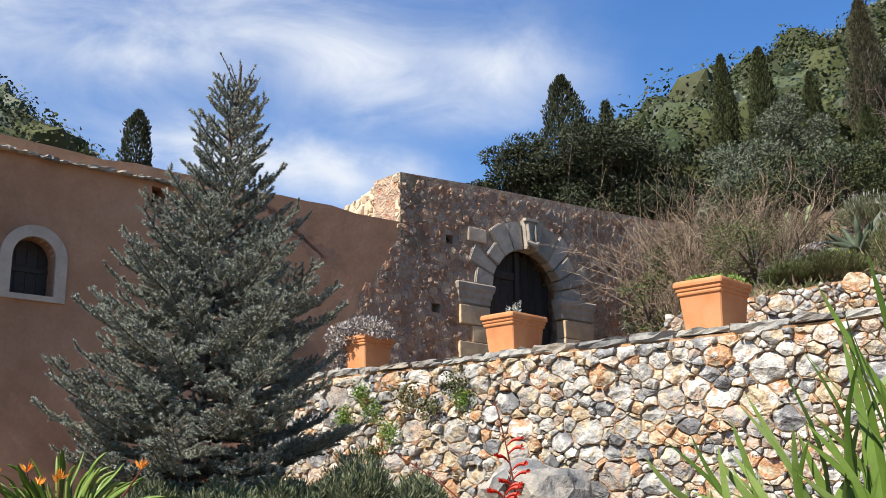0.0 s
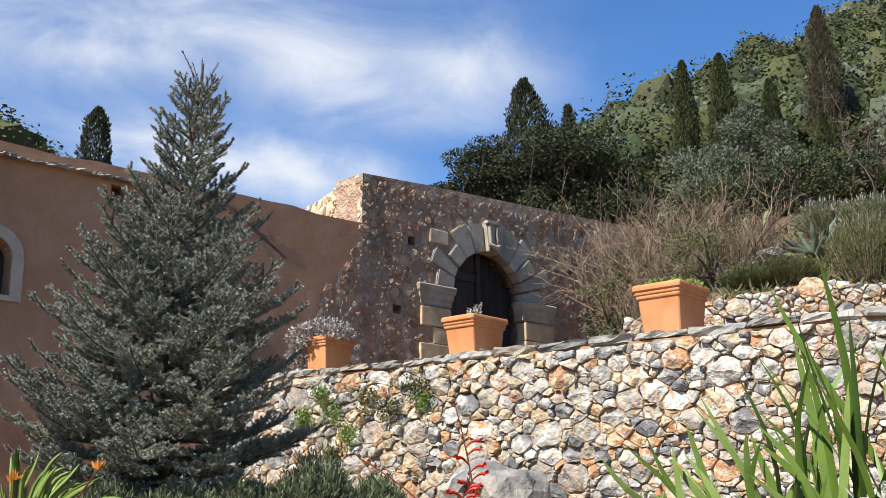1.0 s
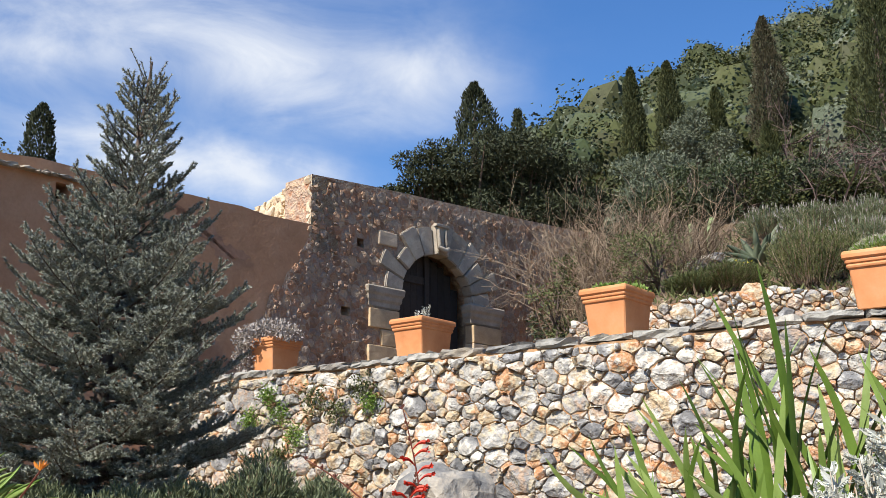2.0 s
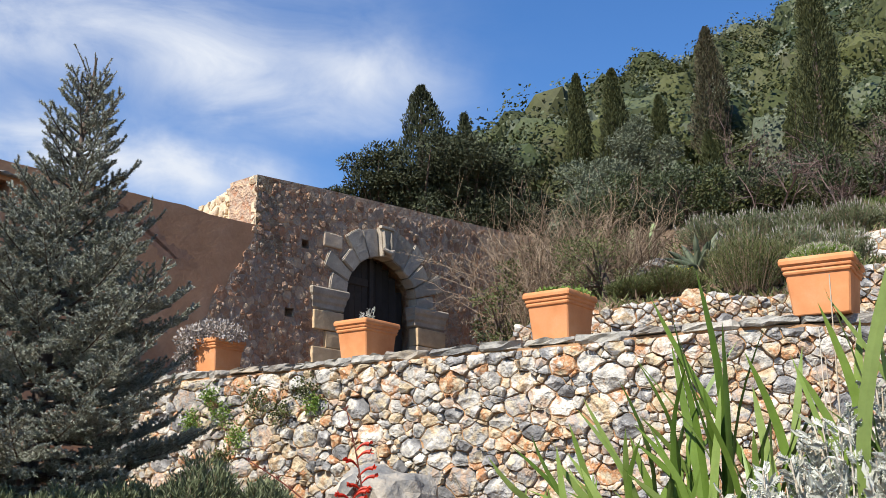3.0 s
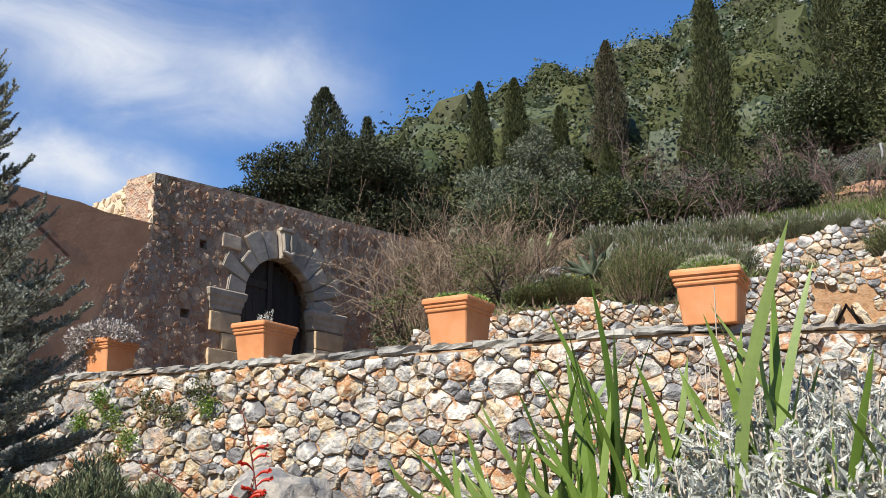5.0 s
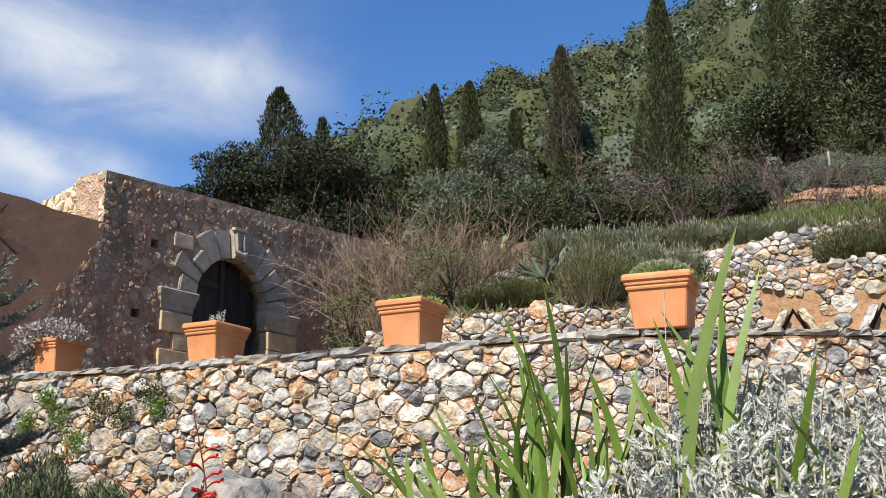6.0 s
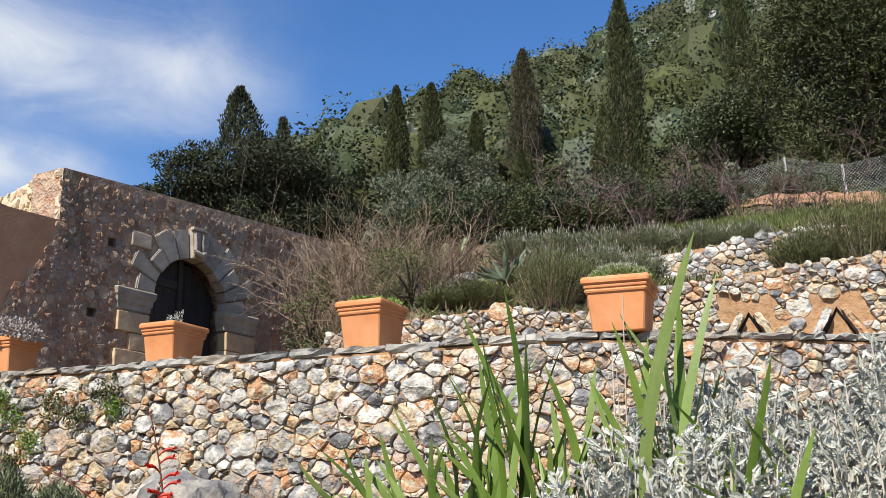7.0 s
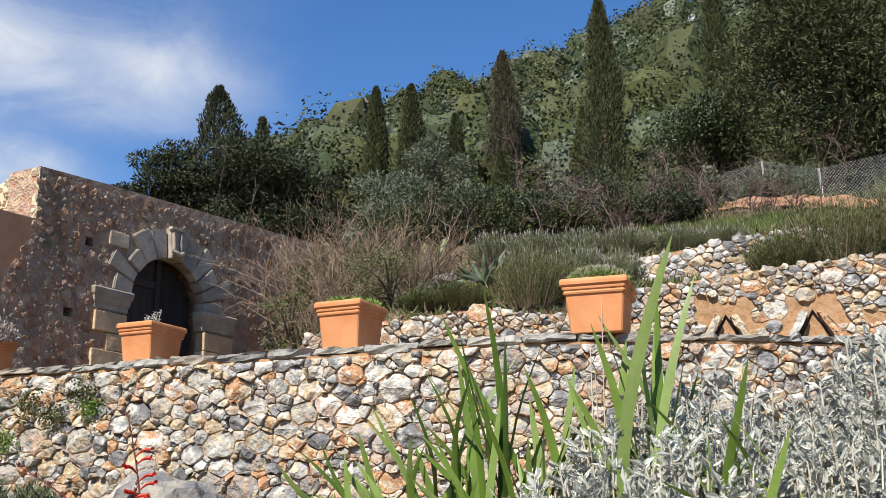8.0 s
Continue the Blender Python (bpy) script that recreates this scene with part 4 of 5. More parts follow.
    for k in range(13):
        a = k * 2.4
        up = np.array([math.cos(a) * 0.5 * (k > 0), math.sin(a) * 0.5 * (k > 0), 1.0])
        st = tip - np.array([0, 0, 0.62 if k > 8 else 0.42 if k > 4 else 0.26])
        shoot(st + unit(up) * (0.38 if k else 0.30) * np.linspace(0, 1, 4)[:, None] * rng.uniform(0.7, 1.1), 0.016, 420, 0.006)
    ob = np_part("branch_wood", *joined(wood), M_BARK, t, kind="stuff")
    b, w, s = np.concatenate(base), np.concatenate(way), np.concatenate(size)
    v, f = needles(b, w, s * rng.uniform(0.9, 1.4, len(b)), 0.0085)
    np_part("needle_mass", v, f, M_SPRUCE, t, kind="stuff")
    return t


spruce(-1.95, 8.3, 1.33, 5.17)


def trunk(parent, pts, radii, mat=None):
    v, f = tube(pts, radii, 7)
    return np_part("trunk", v, f, mat or M_BARK, parent, smooth=True)


def cypress(x, y, z, hgt, wide, label, mat=None, n=17000, leaf=0.16, ragged=0.3, blunt=0.0):
    t = thing("cypress_tree", label, "tree", pose(x, y, z), "cypresses on the hillside")
    trunk(t, [(0, 0, -1.5), (0, 0, hgt * 0.5), (0, 0, hgt * 0.9)], [wide * 0.12, wide * 0.08, 0.02])
    k = rng.random(n) ** 0.85
    ang = rng.uniform(0, 2 * np.pi, n)
    prof = np.interp(k, [0, 0.05, 0.28, 0.6, 0.85, 0.96, 1.0], [0.6, 0.85, 1.0, 0.84 + 0.1 * blunt, 0.50 + 0.4 * blunt, 0.22 + 0.5 * blunt, 0.04]) * wide / 2
    lump = 1 + ragged * np.sin(ang * 3 + k * 19 + x) * np.sin(k * 31 + ang * 2) + rng.normal(0, 0.10, n)
    r = prof * lump * (1 - 0.45 * rng.random(n) ** 2)
    p = np.c_[np.cos(ang) * r, np.sin(ang) * r, k * hgt]
    way = np.c_[np.cos(ang) * 0.45, np.sin(ang) * 0.45, np.full(n, 1.0)] + ball(n) * 0.45
    v, f = blades(p, way, leaf * rng.uniform(0.6, 1.3, n), leaf * 0.36)
    np_part("crown", v, f, mat or M_CYPRESS, t)
    return t


def crown_tree(name, x, y, z, hgt, wide, label, mat, n, leaf, lumps_n=16, low=0.15, aspect=0.5, group="", bark=None, flat=0.7, category="tree"):
    """A branching tree: tapered trunk, limbs and an uneven crown of leaf clumps."""
    t = thing(name, label, category, pose(x, y, z), group)
    trunk(t, [(0, 0, -0.6), (0.05 * wide, 0, hgt * 0.25), (0, 0.03 * wide, hgt * 0.6)], [wide * 0.05, wide * 0.038, wide * 0.015], bark)
    cs, ss, limbs = [], [], []
    for k in range(lumps_n):
        a, q = rng.uniform(0, 6.28), rng.random() ** 0.6
        zz = hgt * (low + (0.9 - low) * rng.random())
        room = math.sqrt(max(0.05, 1 - ((zz / hgt - 0.5) / 0.56) ** 2))
        c = np.array([math.cos(a) * q * wide * 0.4 * room, math.sin(a) * q * wide * 0.4 * room, zz])
        s = wide * rng.uniform(0.13, 0.24)
        cs.append(c), ss.append((s, s, s * flat))
        limbs.append(tube([(0, 0, hgt * 0.2), c * [0.5, 0.5, 0.75], c], [wide * 0.02, wide * 0.012, wide * 0.004], 4))
    np_part("limb_mass", *joined(limbs), bark or M_BARK, t, kind="stuff")
    p, o = lumps(n, cs, ss, 0.7)
    v, f = blades(p, o * 0.6 + ball(n) * 0.8 + np.array([0, 0, 0.2]), leaf * rng.uniform(0.6, 1.3, n), leaf * aspect)
    np_part("crown", v, f, mat, t)
    return t


def trees():
    cyp = "slender dark-green cypress standing among hillside scrub"
    for x, y, zt, w in ((13.75, 47.8, 22.75, 1.15), (14.75, 45.1, 21.9, 1.35), (17.5, 46.4, 21.2, 1.05), (20.4, 36.3, 23.1, 1.6), (26.3, 36.3, 25.6, 1.6), (14.6, 33.7, 14.5, 0.85), (22.6, 42.2, 20.6, 1.3)):
        z = zland(x, y)
        cypress(x, y, z, zt - z, w, cyp)
    z = zland(20.7, 47.5)
    cypress(20.7, 47.5, z, 25.6 - z, 1.7, "brownish ragged cypress on the wooded slope", M_TWIGLEAF, 13000, 0.17, 0.4)
    z = zland(-11.75, 38.2)
    cypress(-11.75, 38.2, z, 16.4 - z, 1.6, "dark cypress rising behind the house roof", M_DARKLEAF, 12000, 0.17, 0.3, 0.45)
    # the dark group behind the gate tower
    z = zland(3.4, 27.8)
    cypress(3.4, 27.8, z, 13.25 - z, 1.75, "dark pointed conifer behind the gate tower", M_DARKLEAF, 9000, 0.13, 0.45)
    cypress(4.6, 27.6, z, 12.4 - z, 0.75, "thin dark cypress spire behind the tower", M_DARKLEAF, 2600, 0.14)
    cypress(3.95, 27.6, z, 11.9 - z, 0.6, "thin dark cypress spire behind the tower", M_DARKLEAF, 2000, 0.14)
    for x, y, top, w in ((1.2, 27.8, 10.5, 2.0), (2.2, 27.6, 11.6, 2.6), (3.3, 27.2, 11.5, 3.0), (4.7, 27.4, 11.9, 3.0), (5.7, 27.0, 11.1, 2.6)):
        z = zland(x, y)
        crown_tree("juniper_tree", x, y, z, top - z, w, "broad dark juniper with layered foliage", M_DARKLEAF, 11000, 0.12, 30, 0.3, 0.45, "junipers behind the tower", flat=0.5)
    for nm, x, y, top, w, lab, mat, n, leaf, lum, low, asp, fl in (
            ("carob_tree", 20.0, 28.4, 15.6, 4.4, "broad carob tree with glossy dark leaves", M_CAROB, 16000, 0.13, 26, 0.3, 0.6, 0.7),
            ("olive_tree", 14.95, 42.2, 18.6, 3.2, "silvery-green olive tree on the slope", M_OLIVE, 7000, 0.15, 16, 0.3, 0.5, 0.8),
            ("olive_tree", 9.3, 31.0, 12.2, 3.4, "low silvery olive beside the scrub", M_OLIVE, 7000, 0.13, 18, 0.3, 0.5, 0.7),
            ("conifer_tree", 20.8, 22.6, 18.5, 7.0, "large shaggy dark cypress with drooping sprays", M_CYPRESS, 42000, 0.2, 34, 0.2, 0.3, 0.9),
            ("conifer_tree", 24.0, 22.5, 20.0, 7.0, "large shaggy dark cypress with drooping sprays", M_CYPRESS, 30000, 0.22, 30, 0.2, 0.3, 0.9)):
        z = zland(x, y)
        crown_tree(nm, x, y, z, top - z, w, lab, mat, n, leaf, lum, low, asp, flat=fl)


M_TWIGLEAF = material("browned_foliage", [(0.05, 0.042, 0.022), (0.085, 0.068, 0.036), (0.055, 0.062, 0.028)], 1, 0.75, 0, 4, 0.5, 0.35, "piece", leaf=0.1)
trees()


def woodland():
    """The closed scrub and oak wood of the hillsides, too many crowns to count."""
    r = rng
    n = 1240
    az = np.radians(np.concatenate([r.uniform(9.8, 52, n - 380), r.uniform(-38, -19, 380)]))
    d = 50 * (152 / 50) ** r.random(n)
    d[-380:] = r.uniform(55, 150, 380)
    extra = 150
    az = np.r_[az, np.radians(r.uniform(11.5, 50, extra))]
    d = np.r_[d, r.uniform(22, 34, extra)]
    x, y = np.sin(az) * d, np.cos(az) * d
    z = land(x, y)
    per = np.where(d < 55, 760, 600)
    pick = np.repeat(np.arange(len(x)), per)
    size = r.uniform(1.0, 3.5, len(x)) * np.interp(d, [21, 36, 50, 60], [0.17, 0.24, 0.6, 1.0])
    tall = r.uniform(0.8, 1.75, len(x))
    m = len(pick)

    def crown(dirs, who):
        """How far a crown's lumpy outside lies from its middle."""
        return 1 + 0.20 * np.sin(dirs[:, 0] * 5 + who) * np.sin(dirs[:, 1] * 5 + who * 1.7 + dirs[:, 2] * 4) + 0.10 * np.sin(dirs[:, 0] * 11 + who * 3) * np.sin(dirs[:, 2] * 12 + who)

    def spot(dirs, who, scale):
        c = np.c_[x[who], y[who], z[who] + 0.45 * size[who]]
        return c + dirs * (size[who] * crown(dirs, who) * scale)[:, None] * np.c_[np.ones(len(who)), np.ones(len(who)), tall[who]]

    dirs = ball(m)
    dirs[:, 2] = np.abs(dirs[:, 2]) - 0.15
    p = spot(dirs, pick, r.uniform(0.84, 1.02, m))
    leaf = np.interp(d, [21, 36, 55, 150], [0.09, 0.13, 0.27, 0.38])[pick] * r.uniform(0.6, 1.4, m)
    nrm = unit(dirs + ball(m) * 0.7)
    way = unit(np.cross(nrm, ball(m)))
    side = np.cross(nrm, way)
    le = leaf[:, None]
    v = np.stack([p - way * le / 2, p + side * le * 0.36, p + way * le / 2, p - side * le * 0.36], 1).reshape(-1, 3)
    # leafy inner masses
    bm = bmesh.new()
    bmesh.ops.create_icosphere(bm, subdivisions=2, radius=1.0)
    bm.verts.index_update()
    cv = np.array([q.co[:] for q in bm.verts])
    cf = np.array([[q.index for q in t.verts] for t in bm.faces])
    bm.free()
    whos = np.repeat(np.arange(len(x)), len(cv))
    core = spot(np.tile(cv, (len(x), 1)), whos, 0.76).reshape(len(x), len(cv), 3)
    wood = thing("woodland", "dense evergreen oak and scrub wood covering the hillside", "woodland", kind="stuff")
    kinds = r.random(len(x))
    for lo, hi, mat, nm in ((0, 0.72, M_FOREST, "green_crowns"), (0.72, 0.87, M_CAROB, "dark_crowns"), (0.87, 1.0, M_OLIVE, "grey_crowns")):
        sel = np.where((kinds[pick] >= lo) & (kinds[pick] < hi))[0]
        vv = v.reshape(-1, 4, 3)[sel].reshape(-1, 3)
        ff = (np.arange(len(sel)) * 4)[:, None, None] + np.array([[0, 1, 2], [0, 2, 3]])[None]
        own = np.where((kinds >= lo) & (kinds < hi))[0]
        cc = core[own].reshape(-1, 3)
        cff = (np.arange(len(own)) * len(cv))[:, None, None] + cf[None]
        np_part(nm, *joined([(vv, ff.reshape(-1, 3)), (cc, cff.reshape(-1, 3))]), mat, wood, kind="stuff")


woodland()


def rocks(name, spots, mat, label, category, flat=0.6):
    for x, y, z, s in spots:
        bm = bmesh.new()
        bmesh.ops.create_icosphere(bm, subdivisions=3, radius=1.0)
        o = Vector(rng.uniform(-50, 50, 3))
        for v in bm.verts:
            q = 1 + 0.45 * noise.noise(v.co * 1.3 + o) + 0.2 * noise.noise(v.co * 3.5 + o)
            v.co = Vector((round(v.co.x * q * 5) / 5 * 0.3 + v.co.x * q * 0.7, v.co.y * q, v.co.z * q * flat)) * s
        me = bpy.data.meshes.new(name)
        bm.to_mesh(me)
        bm.free()
        me.materials.append(mat)
        ob = tagged(new(name, me), label, category, name + " outcrops")
        ob.matrix_world = pose(x, y, z, rng.uniform(-10, 10), rng.uniform(-10, 10), rng.uniform(0, 360))


# ---- bare and green shrubs ----


def twiggy(name, x, y, z, hgt, wide, label, mat, stems, seed, thick=0.011, curl=0.25, category="shrub", levels=3, lean=(0, 0)):
    """A leafless shrub of forking stems."""
    r = np.random.default_rng(seed)
    t = thing(name, label, category, pose(x, y, z))
    pieces = []

    def grow(p, d, ln, rad, lv):
        pts = [p]
        for k in range(4):
            d = unit(d + r.normal(0, curl * 0.5, 3) + np.array([0, 0, 0.02]))
            pts.append(pts[-1] + d * ln / 4)
        pieces.append(tube(pts, np.linspace(rad, rad * 0.5, 5), 3))
        if lv:
            for k in range(r.integers(3, 5)):
                i = r.integers(1, 5)
                grow(pts[i], unit(d + r.normal(0, 0.55, 3)), ln * r.uniform(0.45, 0.75), rad * 0.6, lv - 1)

    for k in range(stems):
        a, q = r.uniform(0, 6.28), math.sqrt(r.random())
        p = np.array([math.cos(a) * q * wide * 0.32, math.sin(a) * q * wide * 0.32, -0.1])
        d = unit(np.array([math.cos(a) * q * wide / hgt * 0.55 + lean[0], math.sin(a) * q * wide / hgt * 0.55 + lean[1], 1.0]))
        grow(p, d, hgt * r.uniform(0.4, 0.62), thick * r.uniform(0.7, 1.3), levels)
    np_part("twig_mass", *joined(pieces), mat, t, kind="stuff")
    return t


def bushy(name, x, y, z, hgt, wide, label, mat, stems, leaf, seed, category="shrub", spike=0.0, group="", tips=None):
    """A fine-leaved bush of many upright sprigs."""
    r = np.random.default_rng(seed)
    t = thing(name, label, category, pose(x, y, z), group)
    a, q = r.uniform(0, 6.28, stems), np.sqrt(r.random(stems))
    base = np.c_[np.cos(a) * q * wide * 0.28, np.sin(a) * q * wide * 0.28, np.zeros(stems)]
    tip = np.c_[np.cos(a) * q * wide * 0.52, np.sin(a) * q * wide * 0.52, hgt * (1 - 0.45 * q**2) * r.uniform(0.62, 1.08, stems)]
    m = 26
    s = r.random((stems, m)) ** 0.75 * 0.95 + 0.05
    p = base[:, None] + (tip - base)[:, None] * s[..., None] + r.normal(0, 0.012, (stems, m, 3))
    d = unit(tip - base)[:, None] * 1.0 + unit(r.normal(size=(stems, m, 3))) * 0.7
    n = stems * m
    v, f = blades(p.reshape(-1, 3), d.reshape(-1, 3), leaf * r.uniform(0.6, 1.3, n), leaf * 0.2)
    np_part("foliage", v, f, mat, t)
    pieces = [tube([b, e], [0.004, 0.002], 3) for b, e in zip(base[::2], tip[::2])]
    np_part("stem_mass", *joined(pieces), M_TWIG, t, kind="stuff")
    if spike:
        n = stems // 2
        v, f = blades(tip[:n] - np.array([0, 0, 0.02]), unit(tip - base)[:n] + np.array([0, 0, 0.5]), spike * r.uniform(0.6, 1.2, n), 0.012)
        np_part("flower_mass", v, f, tips or M_HEATH, t, kind="stuff")
    return t


def shrubs():
    # leafless climbers and brush beside the gate
    for k, (x, y, h, w, lx, n) in enumerate(((2.9, 13.2, 2.0, 1.1, -0.35, 14), (3.15, 13.0, 1.9, 1.1, -0.1, 16), (3.75, 12.5, 1.35, 1.5, 0.1, 34), (3.3, 12.3, 1.2, 1.1, 0.0, 28), (4.15, 12.3, 0.85, 1.2, 0.15, 22), (2.75, 12.4, 1.0, 0.8, 0.0, 18), (4.4, 12.9, 0.8, 1.1, 0.1, 20), (3.5, 11.9, 0.7, 1.0, 0.0, 22), (3.6, 13.3, 1.3, 1.3, 0.0, 20))):
        twiggy("bare_shrub", x, y, zland(x, y), h, w, "leafless tangle of tan-brown twigs beside the gate", M_TWIG, n, 50 + k, 0.009, lean=(lx, 0))
    crown_tree("ivy_shrub", 2.5, 12.6, zland(2.5, 12.6), 1.25, 0.8, "sparse ivy scrambling beside the gate wall", M_ROSEMARY, 900, 0.05, 10, 0.1, 0.6, category="shrub")
    crown_tree("brush_shrub", 3.5, 11.5, zland(3.5, 11.5), 0.75, 1.5, "low scrub of olive-brown leaves behind the planter", M_ROSEMARY, 2600, 0.04, 14, 0.05, 0.45, category="shrub")
    # reddish bare bushes below the wood
    for k in range(17):
        x = 5.6 + k * 0.40 + rng.uniform(-0.3, 0.3)
        y = 15.4 - (x - 6.3) * 0.14 + rng.uniform(-0.9, 1.4)
        tall = rng.uniform(1.1, 1.9) if k % 3 else rng.uniform(0.5, 0.8)
        twiggy("bare_bush", x, y, zland(x, y), tall, 1.3, "leafless dark reddish-grey sapling on the slope", M_PINKTWIG, 4 if k % 3 else 9, 80 + k, 0.016)
    for k in range(16):
        x = 5.6 + k * 0.52 + rng.uniform(-0.3, 0.3)
        y = 17.6 - (x - 6.0) * 0.18 + rng.uniform(-0.8, 1.4)
        crown_tree("scrub_bush", x, y, zland(x, y), rng.uniform(0.45, 0.85), rng.uniform(1.1, 1.7), "rounded evergreen scrub bush below the wood", M_CAROB if k % 3 else M_OLIVE, 2600, 0.075, 14, 0.08, 0.5, "scrub bushes of the slope", category="shrub")
    for k in range(15):
        x = 3.6 + k * 0.42 + rng.uniform(-0.25, 0.25)
        y = 15.6 - (x - 4.0) * 0.10 + rng.uniform(-0.5, 0.9)
        crown_tree("scrub_bush", x, y, zland(x, y), rng.uniform(0.6, 1.0) * (1.0 if k < 10 else 0.6), rng.uniform(1.1, 1.7), "dense dark evergreen scrub behind bare twigs", (M_CAROB, M_FOREST, M_DARKLEAF)[k % 3], 3000, 0.07, 16, 0.05, 0.5, "scrub bushes of the slope", category="shrub")
    # rosemary and lavender of the upper beds
    for k, (x, y, h, w) in enumerate(((4.78, 10.35, 0.78, 0.85), (4.1, 10.8, 0.30, 0.8), (3.7, 10.9, 0.22, 0.6), (5.15, 10.5, 0.62, 0.75))):
        bushy("rosemary_bush", x, y, zland(x, y), h, w, "dense green rosemary bush above the low wall", M_ROSEMARY, 330, 0.045, 120 + k, group="rosemary bushes")
    for k, (x, y, h, w) in enumerate(((5.7, 10.9, 0.62, 0.8), (6.15, 10.75, 0.5, 0.7), (5.35, 11.6, 0.55, 0.8), (6.0, 12.7, 0.42, 0.9), (6.5, 12.4, 0.42, 0.9), (7.1, 12.2, 0.40, 0.9), (7.7, 11.8, 0.36, 0.8), (5.6, 13.2, 0.42, 0.9), (8.3, 11.6, 0.3, 0.8))):
        bushy("lavender_bush", x, y, zland(x, y), h, w, "greyish lavender bush with faded flower spikes", M_LAVENDER, 260, 0.045, 140 + k, spike=0.09, group="lavender bushes", tips=M_HEATH)
    for k, (x, y, h, w) in enumerate(((7.85, 8.9, 0.92, 1.3), (8.5, 8.6, 1.1, 1.4), (7.3, 9.15, 0.55, 0.8), (9.1, 8.5, 1.1, 1.3))):
        bushy("rosemary_bush", x, y, zland(x, y), h, w, "wide yellow-green rosemary hanging over the wall", M_ROSEMARY, 420, 0.05, 150 + k, group="rosemary bushes")
    # lavender at the foot of the big wall
    for k, (x, y, z, h, w) in enumerate(((-0.66, 8.0, 1.33, 0.56, 0.54), (-0.21, 8.0, 1.33, 0.37, 0.42), (-1.2, 7.9, 1.33, 0.36, 0.5), (-2.1, 7.7, 1.33, 0.34, 0.5), (-0.95, 7.9, 1.33, 0.3, 0.42), (-1.6, 7.6, 1.32, 0.33, 0.5))):
        bushy("lavender_bush", x, y, z, h, w, "upright green lavender at the foot of the wall", M_LAVENDER, 190, 0.07, 160 + k, spike=0.05, group="lavender bushes", tips=M_LAVENDER)
    # agave and cactus
    t = thing("agave", "large grey-green agave with spiky leaves", "agave", pose(4.91, 11.95, zland(4.91, 11.95) - 0.02))
    for k in range(30):
        a, e = k * 2.4, radians(rng.uniform(12, 76))
        ln = rng.uniform(0.45, 0.66)
        d = np.array([math.cos(a) * math.cos(e), math.sin(a) * math.cos(e), math.sin(e)])
        s = np.linspace(0, 1, 6)
        pts = d * ln * s[:, None] + np.array([0, 0, -0.12]) * (s**2)[:, None] * math.cos(e) * 1.2
        v, f = tube(pts, np.interp(s, [0, 0.3, 0.8, 1], [0.04, 0.055, 0.03, 0.003]), 6)
        side = np.array([-math.sin(a), math.cos(a), 0])
        np_part("leaf", v, f, M_AGAVE, t, smooth=True)
    for x, y, h, lean in ((4.72, 13.85, 0.42, 0.02), (4.92, 13.8, 0.48, 0.12)):
        c = thing("cactus", "slim columnar cactus in the upper bed", "cactus", pose(x, y, zland(x, y)))
        v, f = tube([(0, 0, -0.05), (lean * 0.3, 0, h * 0.5), (lean, 0, h * 0.95), (lean, 0, h)], [0.035, 0.045, 0.035, 0.005], 9)
        np_part("column", v, f, M_CACTUS, c, smooth=True)
    rocks("rock", ((4.5, 12.4, zland(4.5, 12.4), 0.24), (4.75, 12.2, zland(4.75, 12.2), 0.18), (4.2, 12.2, zland(4.2, 12.2), 0.18)), M_BOULDER, "pale weathered rock in the upper bed", "rock")
    rocks("boulder", ((0.84, 9.75, 1.56, 0.47),), M_BOULDER, "large grey and white boulder at the wall's foot", "boulder", 0.75)
    leafy(thing("flower_patch", "yellow flowers beside the agave", "flowers", pose(4.6, 11.75, zland(4.6, 11.75) + 0.08), kind="stuff"), "petals", M_YELLOW, 130, [(0, 0, 0), (0.9, -0.2, 0.05)], [(0.16, 0.12, 0.06)] * 2, 0.03, 0.025)


shrubs()


def wall_plants():
    line = Line(WALL)
    r = np.random.default_rng(77)
    for u, z, s in ((3.0, 2.62, 0.2), (3.3, 2.5, 0.16), (2.5, 2.5, 0.18), (2.75, 2.25, 0.15), (2.35, 2.72, 0.12), (3.65, 2.7, 0.17), (3.75, 2.55, 0.12), (2.1, 2.45, 0.13), (2.55, 2.05, 0.12)):
        pos, out = line.at(np.array([u]))
        t = thing("wall_plant", "small green plant growing from the wall's joints", "plant", pose(pos[0, 0], pos[0, 1], z), "plants in the wall")
        o = np.r_[out[0], 0]
        side = np.array([-out[0, 1], out[0, 0], 0])
        n = 230
        p = side * r.normal(0, s * 0.5, (n, 1)) + np.array([0, 0, 1]) * r.normal(0, s * 0.42, (n, 1)) + o * (0.05 + np.abs(r.normal(0, 0.025, (n, 1))))
        v, f = blades(p, o * 0.5 + ball(n) * 0.8 + np.array([0, 0, 0.2]), 0.035 * r.uniform(0.6, 1.3, n), 0.022)
        np_part("leaves", v, f, M_ROSEMARY if r.random() < 0.5 else M_FRESH, t)


wall_plants()

# ---- the near bed ----


